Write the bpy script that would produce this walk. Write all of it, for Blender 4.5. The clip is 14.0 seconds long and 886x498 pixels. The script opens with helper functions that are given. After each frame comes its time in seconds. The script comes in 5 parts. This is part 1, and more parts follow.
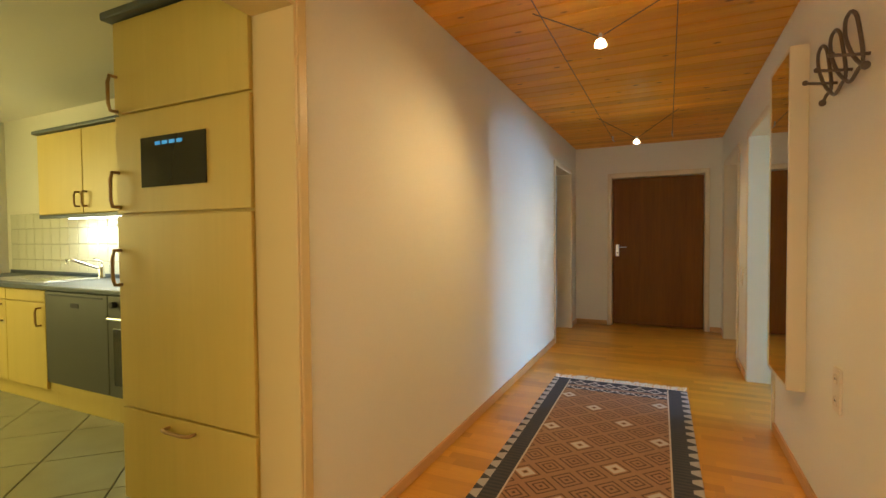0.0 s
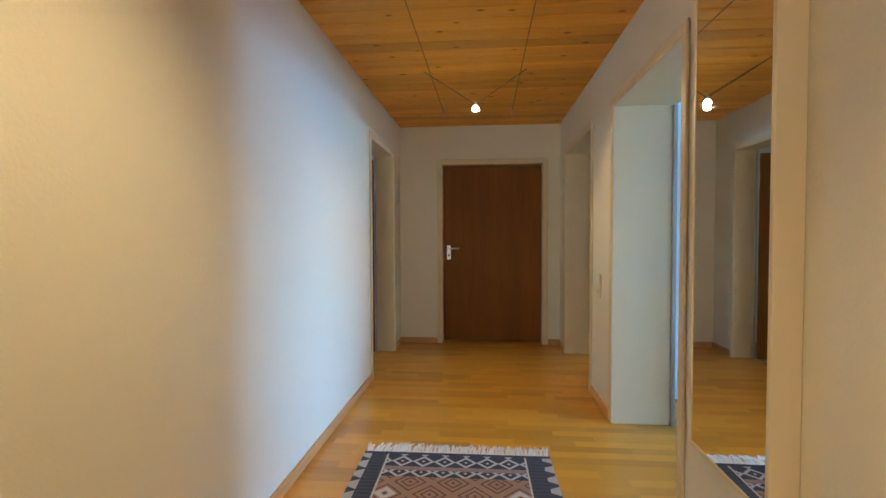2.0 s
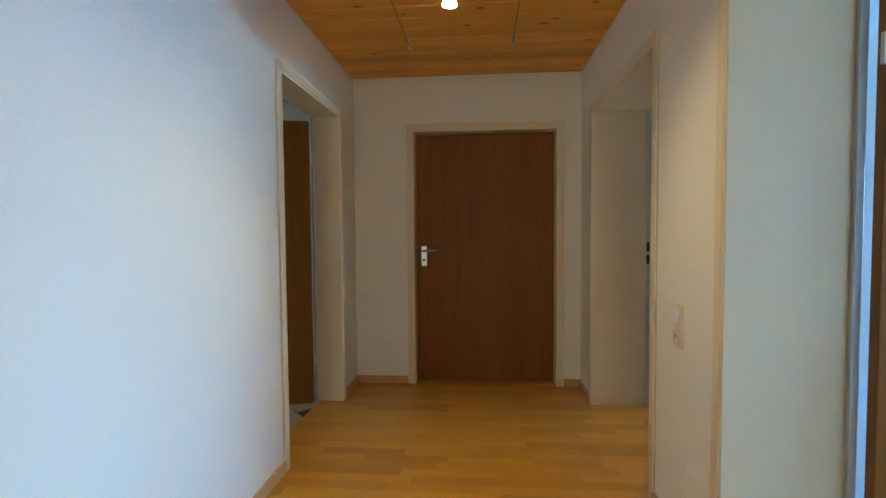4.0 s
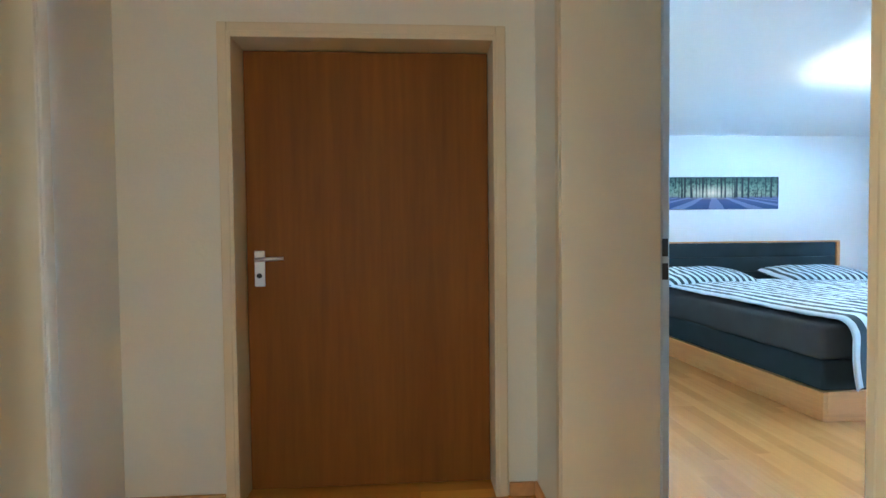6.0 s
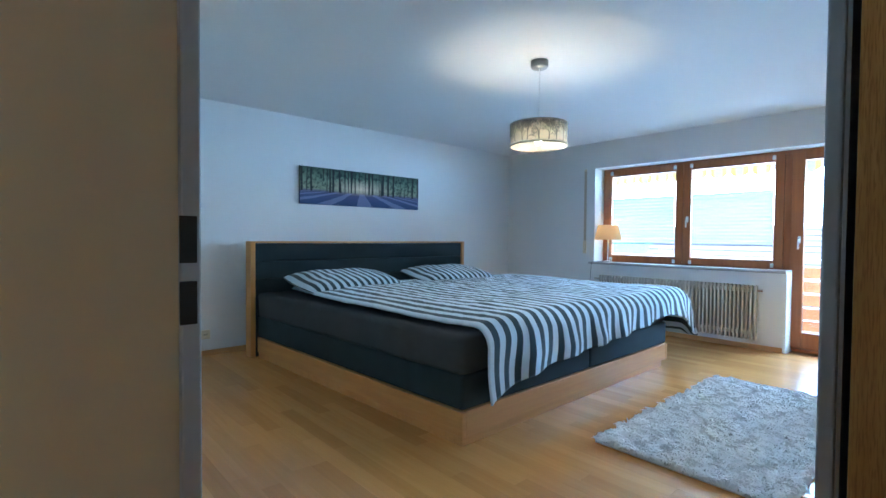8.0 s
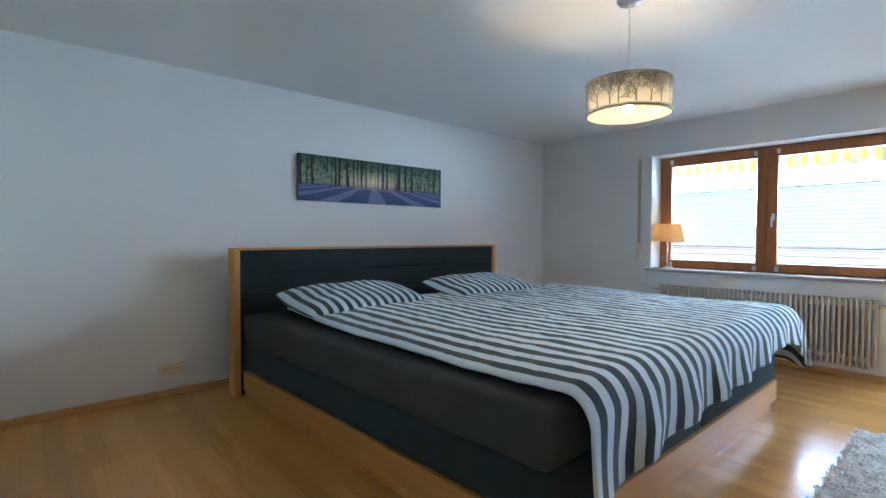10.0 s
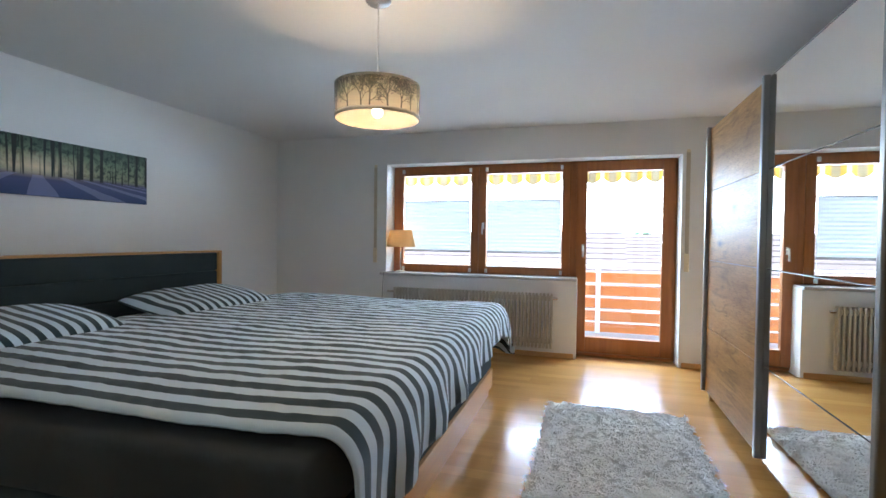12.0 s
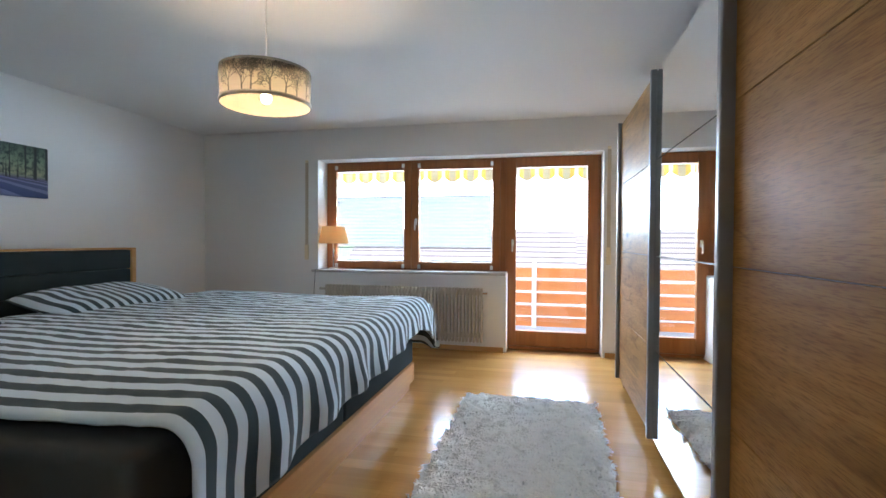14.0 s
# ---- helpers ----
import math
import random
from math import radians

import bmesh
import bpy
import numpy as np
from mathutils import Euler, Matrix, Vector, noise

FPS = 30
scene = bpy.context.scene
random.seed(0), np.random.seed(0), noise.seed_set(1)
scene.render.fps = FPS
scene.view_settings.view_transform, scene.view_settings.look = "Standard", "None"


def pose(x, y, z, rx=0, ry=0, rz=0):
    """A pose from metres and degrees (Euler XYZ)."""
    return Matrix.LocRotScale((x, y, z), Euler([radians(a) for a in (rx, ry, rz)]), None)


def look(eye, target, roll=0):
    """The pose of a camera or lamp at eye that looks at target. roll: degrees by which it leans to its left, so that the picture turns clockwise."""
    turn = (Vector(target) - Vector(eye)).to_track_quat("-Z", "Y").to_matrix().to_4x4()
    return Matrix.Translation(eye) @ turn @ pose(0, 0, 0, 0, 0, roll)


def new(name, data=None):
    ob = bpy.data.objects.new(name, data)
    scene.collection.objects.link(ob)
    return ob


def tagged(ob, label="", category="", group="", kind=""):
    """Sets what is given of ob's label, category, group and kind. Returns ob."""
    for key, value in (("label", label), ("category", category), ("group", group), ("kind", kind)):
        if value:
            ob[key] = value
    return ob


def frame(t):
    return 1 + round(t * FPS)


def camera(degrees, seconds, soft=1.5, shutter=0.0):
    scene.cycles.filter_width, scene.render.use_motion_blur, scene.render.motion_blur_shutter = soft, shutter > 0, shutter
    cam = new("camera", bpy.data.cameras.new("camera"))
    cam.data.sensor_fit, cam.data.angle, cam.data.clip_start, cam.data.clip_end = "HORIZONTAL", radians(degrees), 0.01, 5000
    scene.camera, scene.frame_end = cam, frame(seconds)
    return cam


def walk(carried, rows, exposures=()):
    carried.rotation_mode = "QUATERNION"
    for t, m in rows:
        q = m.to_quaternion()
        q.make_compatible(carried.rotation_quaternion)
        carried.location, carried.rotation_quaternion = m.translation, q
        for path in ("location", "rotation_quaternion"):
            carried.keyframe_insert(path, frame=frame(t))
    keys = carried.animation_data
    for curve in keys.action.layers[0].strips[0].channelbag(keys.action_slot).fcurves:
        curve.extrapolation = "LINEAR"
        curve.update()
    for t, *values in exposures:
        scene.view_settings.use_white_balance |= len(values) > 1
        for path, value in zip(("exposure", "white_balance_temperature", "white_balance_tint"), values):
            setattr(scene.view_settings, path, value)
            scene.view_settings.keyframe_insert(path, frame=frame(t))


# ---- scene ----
cam = camera(86.5, 14.0)
PATH = [
    (0, (0.114, -0.141, 1.257), (-0.748, 1.664, 1.201), -0.5),
    (0.5, (0.053, 0.173, 1.232), (-0.535, 2.084, 1.178), -0.4),
    (1, (-0.027, 0.517, 1.248), (-0.309, 2.497, 1.192), -0.1),
    (1.5, (-0.043, 0.962, 1.261), (-0.214, 2.954, 1.199), -0.2),
    (2, (-0.099, 1.395, 1.245), (-0.278, 3.386, 1.182), -0.2),
    (2.2, (-0.123, 1.569, 1.258), (-0.315, 3.558, 1.189), -0.3),
    (4.3, (-0.005, 3.227, 1.248), (-0.156, 5.22, 1.165), -0.5),
    (4.5, (0.022, 3.399, 1.241), (-0.109, 5.393, 1.16), -0.5),
    (5, (0.063, 3.82, 1.213), (-0.079, 5.813, 1.141), -0.6),
    (5.5, (0.066, 4.228, 1.181), (0.029, 6.228, 1.137), -0.5),
    (6, (0.188, 4.662, 1.171), (0.307, 6.658, 1.118), -0.6),
    (6.5, (0.294, 4.975, 1.176), (0.644, 6.943, 1.115), -0.3),
    (7, (0.395, 5.18, 1.164), (1.282, 6.971, 1.103), 0.4),
    (7.5, (0.614, 5.361, 1.161), (1.864, 6.922, 1.102), 0.7),
    (7.7, (0.743, 5.461, 1.125), (2.08, 6.948, 1.08), 0.6),
    (9.8, (1.419, 6.391, 1.188), (2.765, 7.869, 1.126), 0.3),
    (10, (1.421, 6.482, 1.171), (2.738, 7.986, 1.115), 0.2),
    (10.5, (1.463, 6.67, 1.209), (2.772, 8.18, 1.141), 0.3),
    (11, (1.543, 6.726, 1.213), (3.072, 8.014, 1.155), 0.4),
    (11.5, (1.57, 6.739, 1.196), (3.338, 7.674, 1.149), 0.5),
    (12, (1.602, 6.693, 1.211), (3.515, 7.274, 1.168), 0.7),
    (12.5, (1.617, 6.647, 1.204), (3.585, 7.006, 1.167), 0.8),
    (13, (1.642, 6.574, 1.197), (3.629, 6.796, 1.163), 0.7),
    (13.5, (1.682, 6.497, 1.173), (3.671, 6.707, 1.138), 0.5),
    (14, (1.698, 6.374, 1.152), (3.651, 6.802, 1.117), 0.3),
]
walk(cam, [(t, look(e, g, r)) for t, e, g, r in PATH], exposures=((0.0, 4.35, 5600, 4), (0.5, 4.55, 4850, 2), (1.0, 4.5, 4750, 1), (2.2, 4.4, 4950, 2), (4.5, 4.38, 4600, 0), (5.0, 4.63, 4500, 0), (5.5, 5.0, 4500, -1), (6.0, 5.1, 4250, -3), (6.5, 4.85, 4050, -4), (7.0, 4.5, 3850, -6), (7.5, 4.03, 4050, -4), (9.8, 3.64, 5100, 4), (10.5, 3.62, 5300, 4), (11.0, 3.67, 5500, 5), (12.0, 3.40, 5650, 7), (12.5, 3.38, 5700, 7), (14.0, 3.42, 5700, 7)))

# ---------------------------------------------------------------- light
world = bpy.data.worlds.new("sky")
scene.world = world
world.use_nodes = True
_wt = world.node_tree
sky = _wt.nodes.new("ShaderNodeTexSky")
sky.sky_type = "NISHITA"
sky.sun_disc = False
sky.sun_elevation = radians(59)
sky.sun_rotation = radians(210)
_wt.links.new(sky.outputs[0], _wt.nodes["Background"].inputs[0])
_wt.nodes["Background"].inputs[1].default_value = 0.15


def lamp(name, kind, m, energy, color, **kw):
    d = bpy.data.lights.new(name, kind)
    d.energy, d.color = energy, color
    for k, v in kw.items():
        if k == "size":
            d.size = v
        elif k == "size_y":
            d.shape, d.size_y = "RECTANGLE", v
        elif k == "radius":
            d.shadow_soft_size = v
        elif k == "angle":
            d.angle = v
        elif k == "spot":
            d.spot_size, d.spot_blend = v
    ob = new(name, d)
    ob.matrix_world = m
    return ob


DAY = (0.80, 0.90, 1.0)
WARM = (1.0, 0.62, 0.28)
HALO = (1.0, 0.61, 0.25)
lamp("sun", "SUN", look((0, 0, 20), (6.0, 10.4, 0)), 2.0, (1.0, 0.95, 0.86), angle=radians(0.5))
# bright panel added beyond the railing to strengthen the sky's light in the bedroom
lamp("horizon_sky_fill", "AREA", look((8.75, 7.6, 1.86), (0, 7.6, 1.5)), 60, (0.77, 0.89, 1.0), size=6.4, size_y=1.05)
# daylight standing in the side room's window opening
lamp("side_room_daylight", "AREA", look((6.5, 3.47, 1.45), (0, 3.9, 1.35)), 10.0, (0.23, 0.53, 1.0), size=2.6, size_y=1.2)
# yellow fill added before the windowless far kitchen wall
lamp("kitchen_fill", "AREA", look((-5.9, 0.2, 1.5), (-3, 1.2, 0.9)), 3.6, (1.0, 0.80, 0.27), size=1.4, size_y=1.2)
# small warm fill added inside the closed bathroom
lamp("bath_fill", "AREA", look((-3.4, 5.2, 1.6), (-1.5, 5.6, 1.2)), 0.30, (1.0, 0.78, 0.50), size=0.6, size_y=0.8)
# warm fill added at the hall's closed back end to lift the near walls
lamp("hall_rear_fill", "AREA", look((-0.2, -2.9, 1.5), (-0.2, 3, 1.2)), 2.2, (1.0, 0.80, 0.55), size=1.6, size_y=1.4)

# ---------------------------------------------------------------- materials


class Mat:
    """A small builder for node materials on object-space coordinates."""

    def __init__(self, name, rough=0.6, metal=0.0, coord="Object"):
        self.m = bpy.data.materials.new(name)
        self.m.use_nodes = True
        self.t = self.m.node_tree
        self.b = self.t.nodes["Principled BSDF"]
        self.b.inputs["Roughness"].default_value = rough
        self.b.inputs["Metallic"].default_value = metal
        self.co = self.t.nodes.new("ShaderNodeTexCoord").outputs[coord]

    def link(self, a, b):
        self.t.links.new(a, b)
        return self

    def put(self, name, value):
        self.b.inputs[name].default_value = value
        return self

    def mapped(self, scale=(1, 1, 1), rot=(0, 0, 0)):
        n = self.t.nodes.new("ShaderNodeMapping")
        n.inputs["Scale"].default_value = scale
        n.inputs["Rotation"].default_value = rot
        self.link(self.co, n.inputs[0])
        return n.outputs[0]

    def noise(self, scale, detail=3.0, vec=None, distort=0.0, rough=0.5):
        n = self.t.nodes.new("ShaderNodeTexNoise")
        n.inputs["Scale"].default_value = scale
        n.inputs["Detail"].default_value = detail
        n.inputs["Roughness"].default_value = rough
        n.inputs["Distortion"].default_value = distort
        self.link(vec or self.co, n.inputs["Vector"])
        return n.outputs["Fac"]

    def wave(self, scale, distort=2.0, vec=None, axis="X", detail=2.0, dscale=1.0):
        n = self.t.nodes.new("ShaderNodeTexWave")
        n.bands_direction = axis
        n.inputs["Scale"].default_value = scale
        n.inputs["Distortion"].default_value = distort
        n.inputs["Detail"].default_value = detail
        n.inputs["Detail Scale"].default_value = dscale
        self.link(vec or self.co, n.inputs["Vector"])
        return n.outputs["Fac"]

    def ramp(self, fac, stops, interp="LINEAR"):
        n = self.t.nodes.new("ShaderNodeValToRGB")
        n.color_ramp.interpolation = interp
        el = n.color_ramp.elements
        while len(el) < len(stops):
            el.new(0.5)
        for e, (p, c) in zip(el, stops):
            e.position, e.color = p, (*c, 1.0) if len(c) == 3 else c
        self.link(fac, n.inputs[0])
        return n.outputs[0]

    def mix(self, fac, a, b, mode="MIX"):
        n = self.t.nodes.new("ShaderNodeMix")
        n.data_type, n.blend_type = "RGBA", mode
        for sock, v in ((n.inputs[0], fac), (n.inputs[6], a), (n.inputs[7], b)):
            if isinstance(v, (int, float)):
                sock.default_value = v
            elif isinstance(v, tuple):
                sock.default_value = (*v, 1.0)
            else:
                self.link(v, sock)
        return n.outputs[2]

    def math(self, op, a, b=0.0):
        n = self.t.nodes.new("ShaderNodeMath")
        n.operation = op
        for sock, v in ((n.inputs[0], a), (n.inputs[1], b)):
            if isinstance(v, (int, float)):
                sock.default_value = v
            else:
                self.link(v, sock)
        return n.outputs[0]

    def sep(self, vec=None):
        n = self.t.nodes.new("ShaderNodeSeparateXYZ")
        self.link(vec or self.co, n.inputs[0])
        return n.outputs

    def color(self, sock):
        self.link(sock, self.b.inputs["Base Color"])
        return self

    def rough(self, fac, lo, hi):
        n = self.t.nodes.new("ShaderNodeMapRange")
        n.inputs["To Min"].default_value, n.inputs["To Max"].default_value = lo, hi
        self.link(fac, n.inputs[0])
        self.link(n.outputs[0], self.b.inputs["Roughness"])
        return self

    def bump(self, fac, strength=0.3, dist=0.002):
        n = self.t.nodes.new("ShaderNodeBump")
        n.inputs["Strength"].default_value = strength
        n.inputs["Distance"].default_value = dist
        self.link(fac, n.inputs["Height"])
        self.link(n.outputs[0], self.b.inputs["Normal"])
        return self

    def island(self):
        return self.t.nodes.new("ShaderNodeNewGeometry").outputs["Random Per Island"]

    def obrand(self):
        return self.t.nodes.new("ShaderNodeObjectInfo").outputs["Random"]


def shade(c, k):
    return tuple(v * k for v in c)


def plain(name, c, rough=0.5, metal=0.0, vary=0.06, scale=8.0, bump=0.0, bscale=200.0):
    m = Mat(name, rough, metal)
    m.color(m.mix(m.noise(scale), shade(c, 1 - vary), shade(c, 1 + vary)))
    if bump:
        m.bump(m.noise(bscale, 2.0), bump, 0.001)
    return m.m


def wall_paint(name, c, grain=90.0, strength=0.5):
    m = Mat(name, 0.85)
    big, small = m.noise(0.9, 4.0), m.noise(grain, 3.0)
    m.color(m.mix(small, m.mix(big, shade(c, 0.95), shade(c, 1.02)), m.mix(big, shade(c, 0.98), shade(c, 1.05))))
    return m.bump(small, strength, 0.002).m


def wood(name, dark, light, along="X", fine=60.0, rough=0.4, streak=1.0, knots=False, per=None, coat=0.0, spread=1.0):
    """Timber with grain along one axis; per: 'island' or 'object' shifts the tone piece by piece."""
    m = Mat(name, rough)
    sc = {"X": (0.06, 1, 1), "Y": (1, 0.06, 1), "Z": (1, 1, 0.06)}[along]
    vec = m.mapped(sc)
    g1, g2 = m.noise(fine, 4.0, vec, 0.4), m.noise(fine * 0.14, 3.0, vec, 1.2)
    fac = m.math("ADD", m.math("MULTIPLY", g1, 0.45), m.math("MULTIPLY", g2, 0.55))
    col = m.ramp(fac, [(0.5 - 0.2 / streak, dark), (0.5 + 0.2 / streak, light)])
    if per:
        r = m.island() if per == "island" else m.obrand()
        col = m.mix(1.0, col, m.ramp(r, [(0.0, shade((1, 0.97, 0.92), 1 - 0.2 * spread)), (0.5, (0.97, 0.97, 0.95)), (1.0, shade((1, 1.01, 1.02), 1 + 0.09 * spread))]), "MULTIPLY")
    if knots:
        v = m.t.nodes.new("ShaderNodeTexVoronoi")
        v.inputs["Scale"].default_value = 5.5
        m.link(m.mapped({"X": (0.8, 1.5, 1), "Y": (1.5, 0.8, 1), "Z": (1.4, 1.4, 0.7)}[along]), v.inputs["Vector"])
        k = m.ramp(v.outputs["Distance"], [(0.0, (1, 1, 1)), (0.07, (0.8, 0.8, 0.8)), (0.13, (0, 0, 0))])
        col = m.mix(k, col, shade(dark, 0.28))
    m.color(col)
    m.rough(g1, rough * 0.85, min(1.0, rough * 1.2))
    m.bump(g1, 0.08, 0.001)
    if coat:
        m.put("Coat Weight", coat).put("Coat Roughness", 0.12)
    return m.m


M_WALL = wall_paint("white_wallpaper", (0.79, 0.757, 0.62))
M_BEDWALL = wall_paint("white_wall_paint", (0.80, 0.80, 0.79), 60.0, 0.2)
M_CEIL = wall_paint("ceiling_paint", (0.80, 0.80, 0.79), 40.0, 0.12)
# cream doorway lacquer with the kitchen's yellow light put into its colour
M_KITTRIM = plain("kitchen_lit_lacquer", (0.70, 0.55, 0.24), 0.35, 0, 0.03, 3.0)
M_TRIM = plain("cream_lacquer", (0.71, 0.61, 0.39), 0.42, 0, 0.03, 3.0, 0.05, 60.0)
M_BROWN = wood("dark_brown_veneer", (0.17, 0.060, 0.003), (0.25, 0.096, 0.005), "Z", 45.0, 0.5)
M_BROWN.node_tree.nodes["Principled BSDF"].inputs["Specular IOR Level"].default_value = 0.2
M_PINE = wood("varnished_pine", (0.72, 0.30, 0.018), (0.88, 0.45, 0.034), "X", 40.0, 0.5, 1.0, True, "island", 0.0)
M_PARQ = wood("oak_parquet_strip", (0.53, 0.236, 0.016), (0.71, 0.362, 0.034), "X", 190.0, 0.3, 0.5, False, "object", 0.12, 1.2)
M_PARQJ = wood("oak_parquet", (0.53, 0.236, 0.016), (0.71, 0.362, 0.034), "X", 190.0, 0.3, 0.5, False, "island", 0.12, 1.2)
M_BEDPARQ = wood("beech_parquet", (0.53, 0.255, 0.06), (0.64, 0.34, 0.095), "Y", 45.0, 0.22, 0.8, False, "island", 0.3, 0.7)
M_SUB = plain("dark_joint", (0.40, 0.19, 0.05), 0.8)
# pine darkened to near black: the shade in the ceiling gaps as colour
M_PINEGAP = plain("pine_gap_shade", (0.045, 0.018, 0.004), 0.8)
M_SKIRT = wood("skirting_oak", (0.50, 0.27, 0.09), (0.66, 0.38, 0.14), "Y", 40.0, 0.4)
M_BEECH = wood("beech_laminate", (0.62, 0.455, 0.09), (0.70, 0.53, 0.125), "Z", 50.0, 0.4, 0.6)
def rustic_oak(name, along):
    """Knotty oak decor with dark cracks that follow the grain."""
    m = Mat(name, 0.46)
    sc = {"X": (0.07, 1, 1), "Z": (1, 1, 0.07)}[along]
    vec = m.mapped(sc)
    big, mid, fine = m.noise(4.0, 4.0, vec, 0.9), m.noise(30.0, 6.0, vec, 0.6, 0.6), m.noise(260.0, 4.0, vec, 0.2)
    col = m.ramp(m.math("ADD", m.math("MULTIPLY", big, 0.6), m.math("MULTIPLY", mid, 0.4)), [(0.30, (0.22, 0.105, 0.028)), (0.5, (0.385, 0.20, 0.058)), (0.70, (0.53, 0.305, 0.10))])
    col = m.mix(m.ramp(fine, [(0.36, (0.5, 0.5, 0.5)), (0.52, (0, 0, 0))]), col, (0.14, 0.062, 0.02))
    crack = m.math("ABSOLUTE", m.math("SUBTRACT", m.noise(4.2, 3.0, m.mapped({"X": (0.13, 1, 1), "Z": (1, 1, 0.13)}[along], (0, 0, 0)), 2.0), 0.5))
    where = m.ramp(m.noise(2.3, 1.0), [(0.44, (0, 0, 0)), (0.56, (1, 1, 1))])
    col = m.mix(m.math("MULTIPLY", m.ramp(crack, [(0.0, (0.45, 0.45, 0.45)), (0.016, (0.3, 0.3, 0.3)), (0.05, (0, 0, 0))]), where), col, (0.05, 0.022, 0.008))
    v = m.t.nodes.new("ShaderNodeTexVoronoi")
    v.inputs["Scale"].default_value = 2.6
    m.link(m.mapped({"X": (0.6, 0.0, 1.5), "Z": (0.0, 1.5, 0.6)}[along]), v.inputs["Vector"])
    col = m.mix(m.ramp(v.outputs["Distance"], [(0.0, (1, 1, 1)), (0.045, (0.9, 0.9, 0.9)), (0.08, (0.35, 0.35, 0.35)), (0.17, (0, 0, 0))]), col, (0.040, 0.017, 0.006))
    m.color(col)
    m.put("IOR", 1.15)
    return m.m


M_OAK = rustic_oak("rustic_oak_decor", "X")
M_OAKBED = wood("oiled_oak", (0.46, 0.21, 0.048), (0.60, 0.32, 0.09), "X", 40.0, 0.45)
M_WINWOOD = wood("brown_window_timber", (0.26, 0.088, 0.020), (0.42, 0.155, 0.040), "Z", 40.0, 0.35)
M_STEEL = plain("brushed_steel", (0.62, 0.61, 0.58), 0.3, 1.0, 0.05, 30.0)
M_CHROME = plain("chrome", (0.75, 0.75, 0.75), 0.12, 1.0, 0.02)
M_GREYMETAL = plain("grey_anodised_profile", (0.27, 0.28, 0.29), 0.38, 0.6, 0.05, 12.0)
M_BLACKIRON = plain("wrought_iron", (0.14, 0.105, 0.075), 0.45, 0.4, 0.2, 40.0, 0.2, 90.0)
M_BLACK = plain("black_plastic", (0.012, 0.012, 0.013), 0.35)
M_SWITCH = plain("ivory_plastic", (0.74, 0.66, 0.48), 0.35, 0, 0.02)
M_WHITEPL = plain("white_plastic", (0.78, 0.78, 0.76), 0.35, 0, 0.02)
M_WORKTOP = plain("dark_grey_worktop", (0.07, 0.085, 0.10), 0.35, 0, 0.25, 120.0)
M_DARKGLASS = plain("dark_appliance_glass", (0.03, 0.028, 0.02), 0.15)
M_RAD = plain("radiator_enamel", (0.50, 0.465, 0.39), 0.4, 0, 0.02)
M_MARBLE = plain("grey_sill_stone", (0.42, 0.40, 0.38), 0.3, 0, 0.15, 25.0)

mm = Mat("mirror_glass", 0.015, 1.0)
mm.put("Base Color", (0.86, 0.88, 0.87, 1))
M_MIRROR = mm.m

mm = Mat("window_glass", 0.0)
mm.put("Transmission Weight", 1.0).put("IOR", 1.45).put("Base Color", (1, 1, 1, 1))
M_GLASS = mm.m


def fabric(name, c, rough=0.95, weave=900.0, vary=0.12):
    m = Mat(name, rough)
    n = m.noise(weave, 1.0)
    m.color(m.mix(m.noise(6.0), shade(c, 1 - vary), shade(c, 1 + vary)))
    m.put("Sheen Weight", 0.05).put("Specular IOR Level", 0.04)
    return m.bump(n, 0.25, 0.0008).m


M_CHARCOAL = fabric("charcoal_upholstery", (0.034, 0.047, 0.053), 0.98, 500.0, 0.18)
M_SHEET = fabric("anthracite_fitted_sheet", (0.058, 0.062, 0.065), 0.98, 420.0, 0.18)


def glow(name, c, strength):
    m = Mat(name, 0.5)
    m.put("Base Color", (*c, 1)).put("Emission Color", (*c, 1)).put("Emission Strength", strength)
    return m.m


# ---------------------------------------------------------------- mesh helpers


def mesh_of(name, bm, material, smooth=False):
    me = bpy.data.meshes.new(name)
    bmesh.ops.recalc_face_normals(bm, faces=bm.faces[:])
    bm.to_mesh(me)
    bm.free()
    if smooth:
        me.polygons.foreach_set("use_smooth", [True] * len(me.polygons))
    me.materials.append(material)
    return me


def part(name, bm, material, parent=None, label="", smooth=False):
    ob = new(name, mesh_of(name, bm, material, smooth))
    if parent:
        ob.parent = parent
    if label:
        ob["label"] = label
    return ob


def thing(name, loc, label, category, group="", rz=0.0):
    ob = new(name)
    ob.empty_display_size = 0.1
    ob.matrix_world = pose(*loc, 0, 0, rz)
    return tagged(ob, label, category, group)


def struct(name, bm, material, label="", category=""):
    ob = part(name, bm, material)
    return tagged(ob, label, category, "", "structure")


def box(bm, x0, x1, y0, y1, z0, z1, bev=0.0, seg=2):
    m = Matrix.Translation(((x0 + x1) / 2, (y0 + y1) / 2, (z0 + z1) / 2)) @ Matrix.Diagonal((abs(x1 - x0), abs(y1 - y0), abs(z1 - z0), 1))
    r = bmesh.ops.create_cube(bm, size=1.0, matrix=m)
    if bev:
        e = list({e for v in r["verts"] for e in v.link_edges})
        bmesh.ops.bevel(bm, geom=e, offset=bev, segments=seg, affect="EDGES", profile=0.5)
    return bm


def bx(x0, x1, y0, y1, z0, z1, bev=0.0, seg=2):
    return box(bmesh.new(), x0, x1, y0, y1, z0, z1, bev, seg)


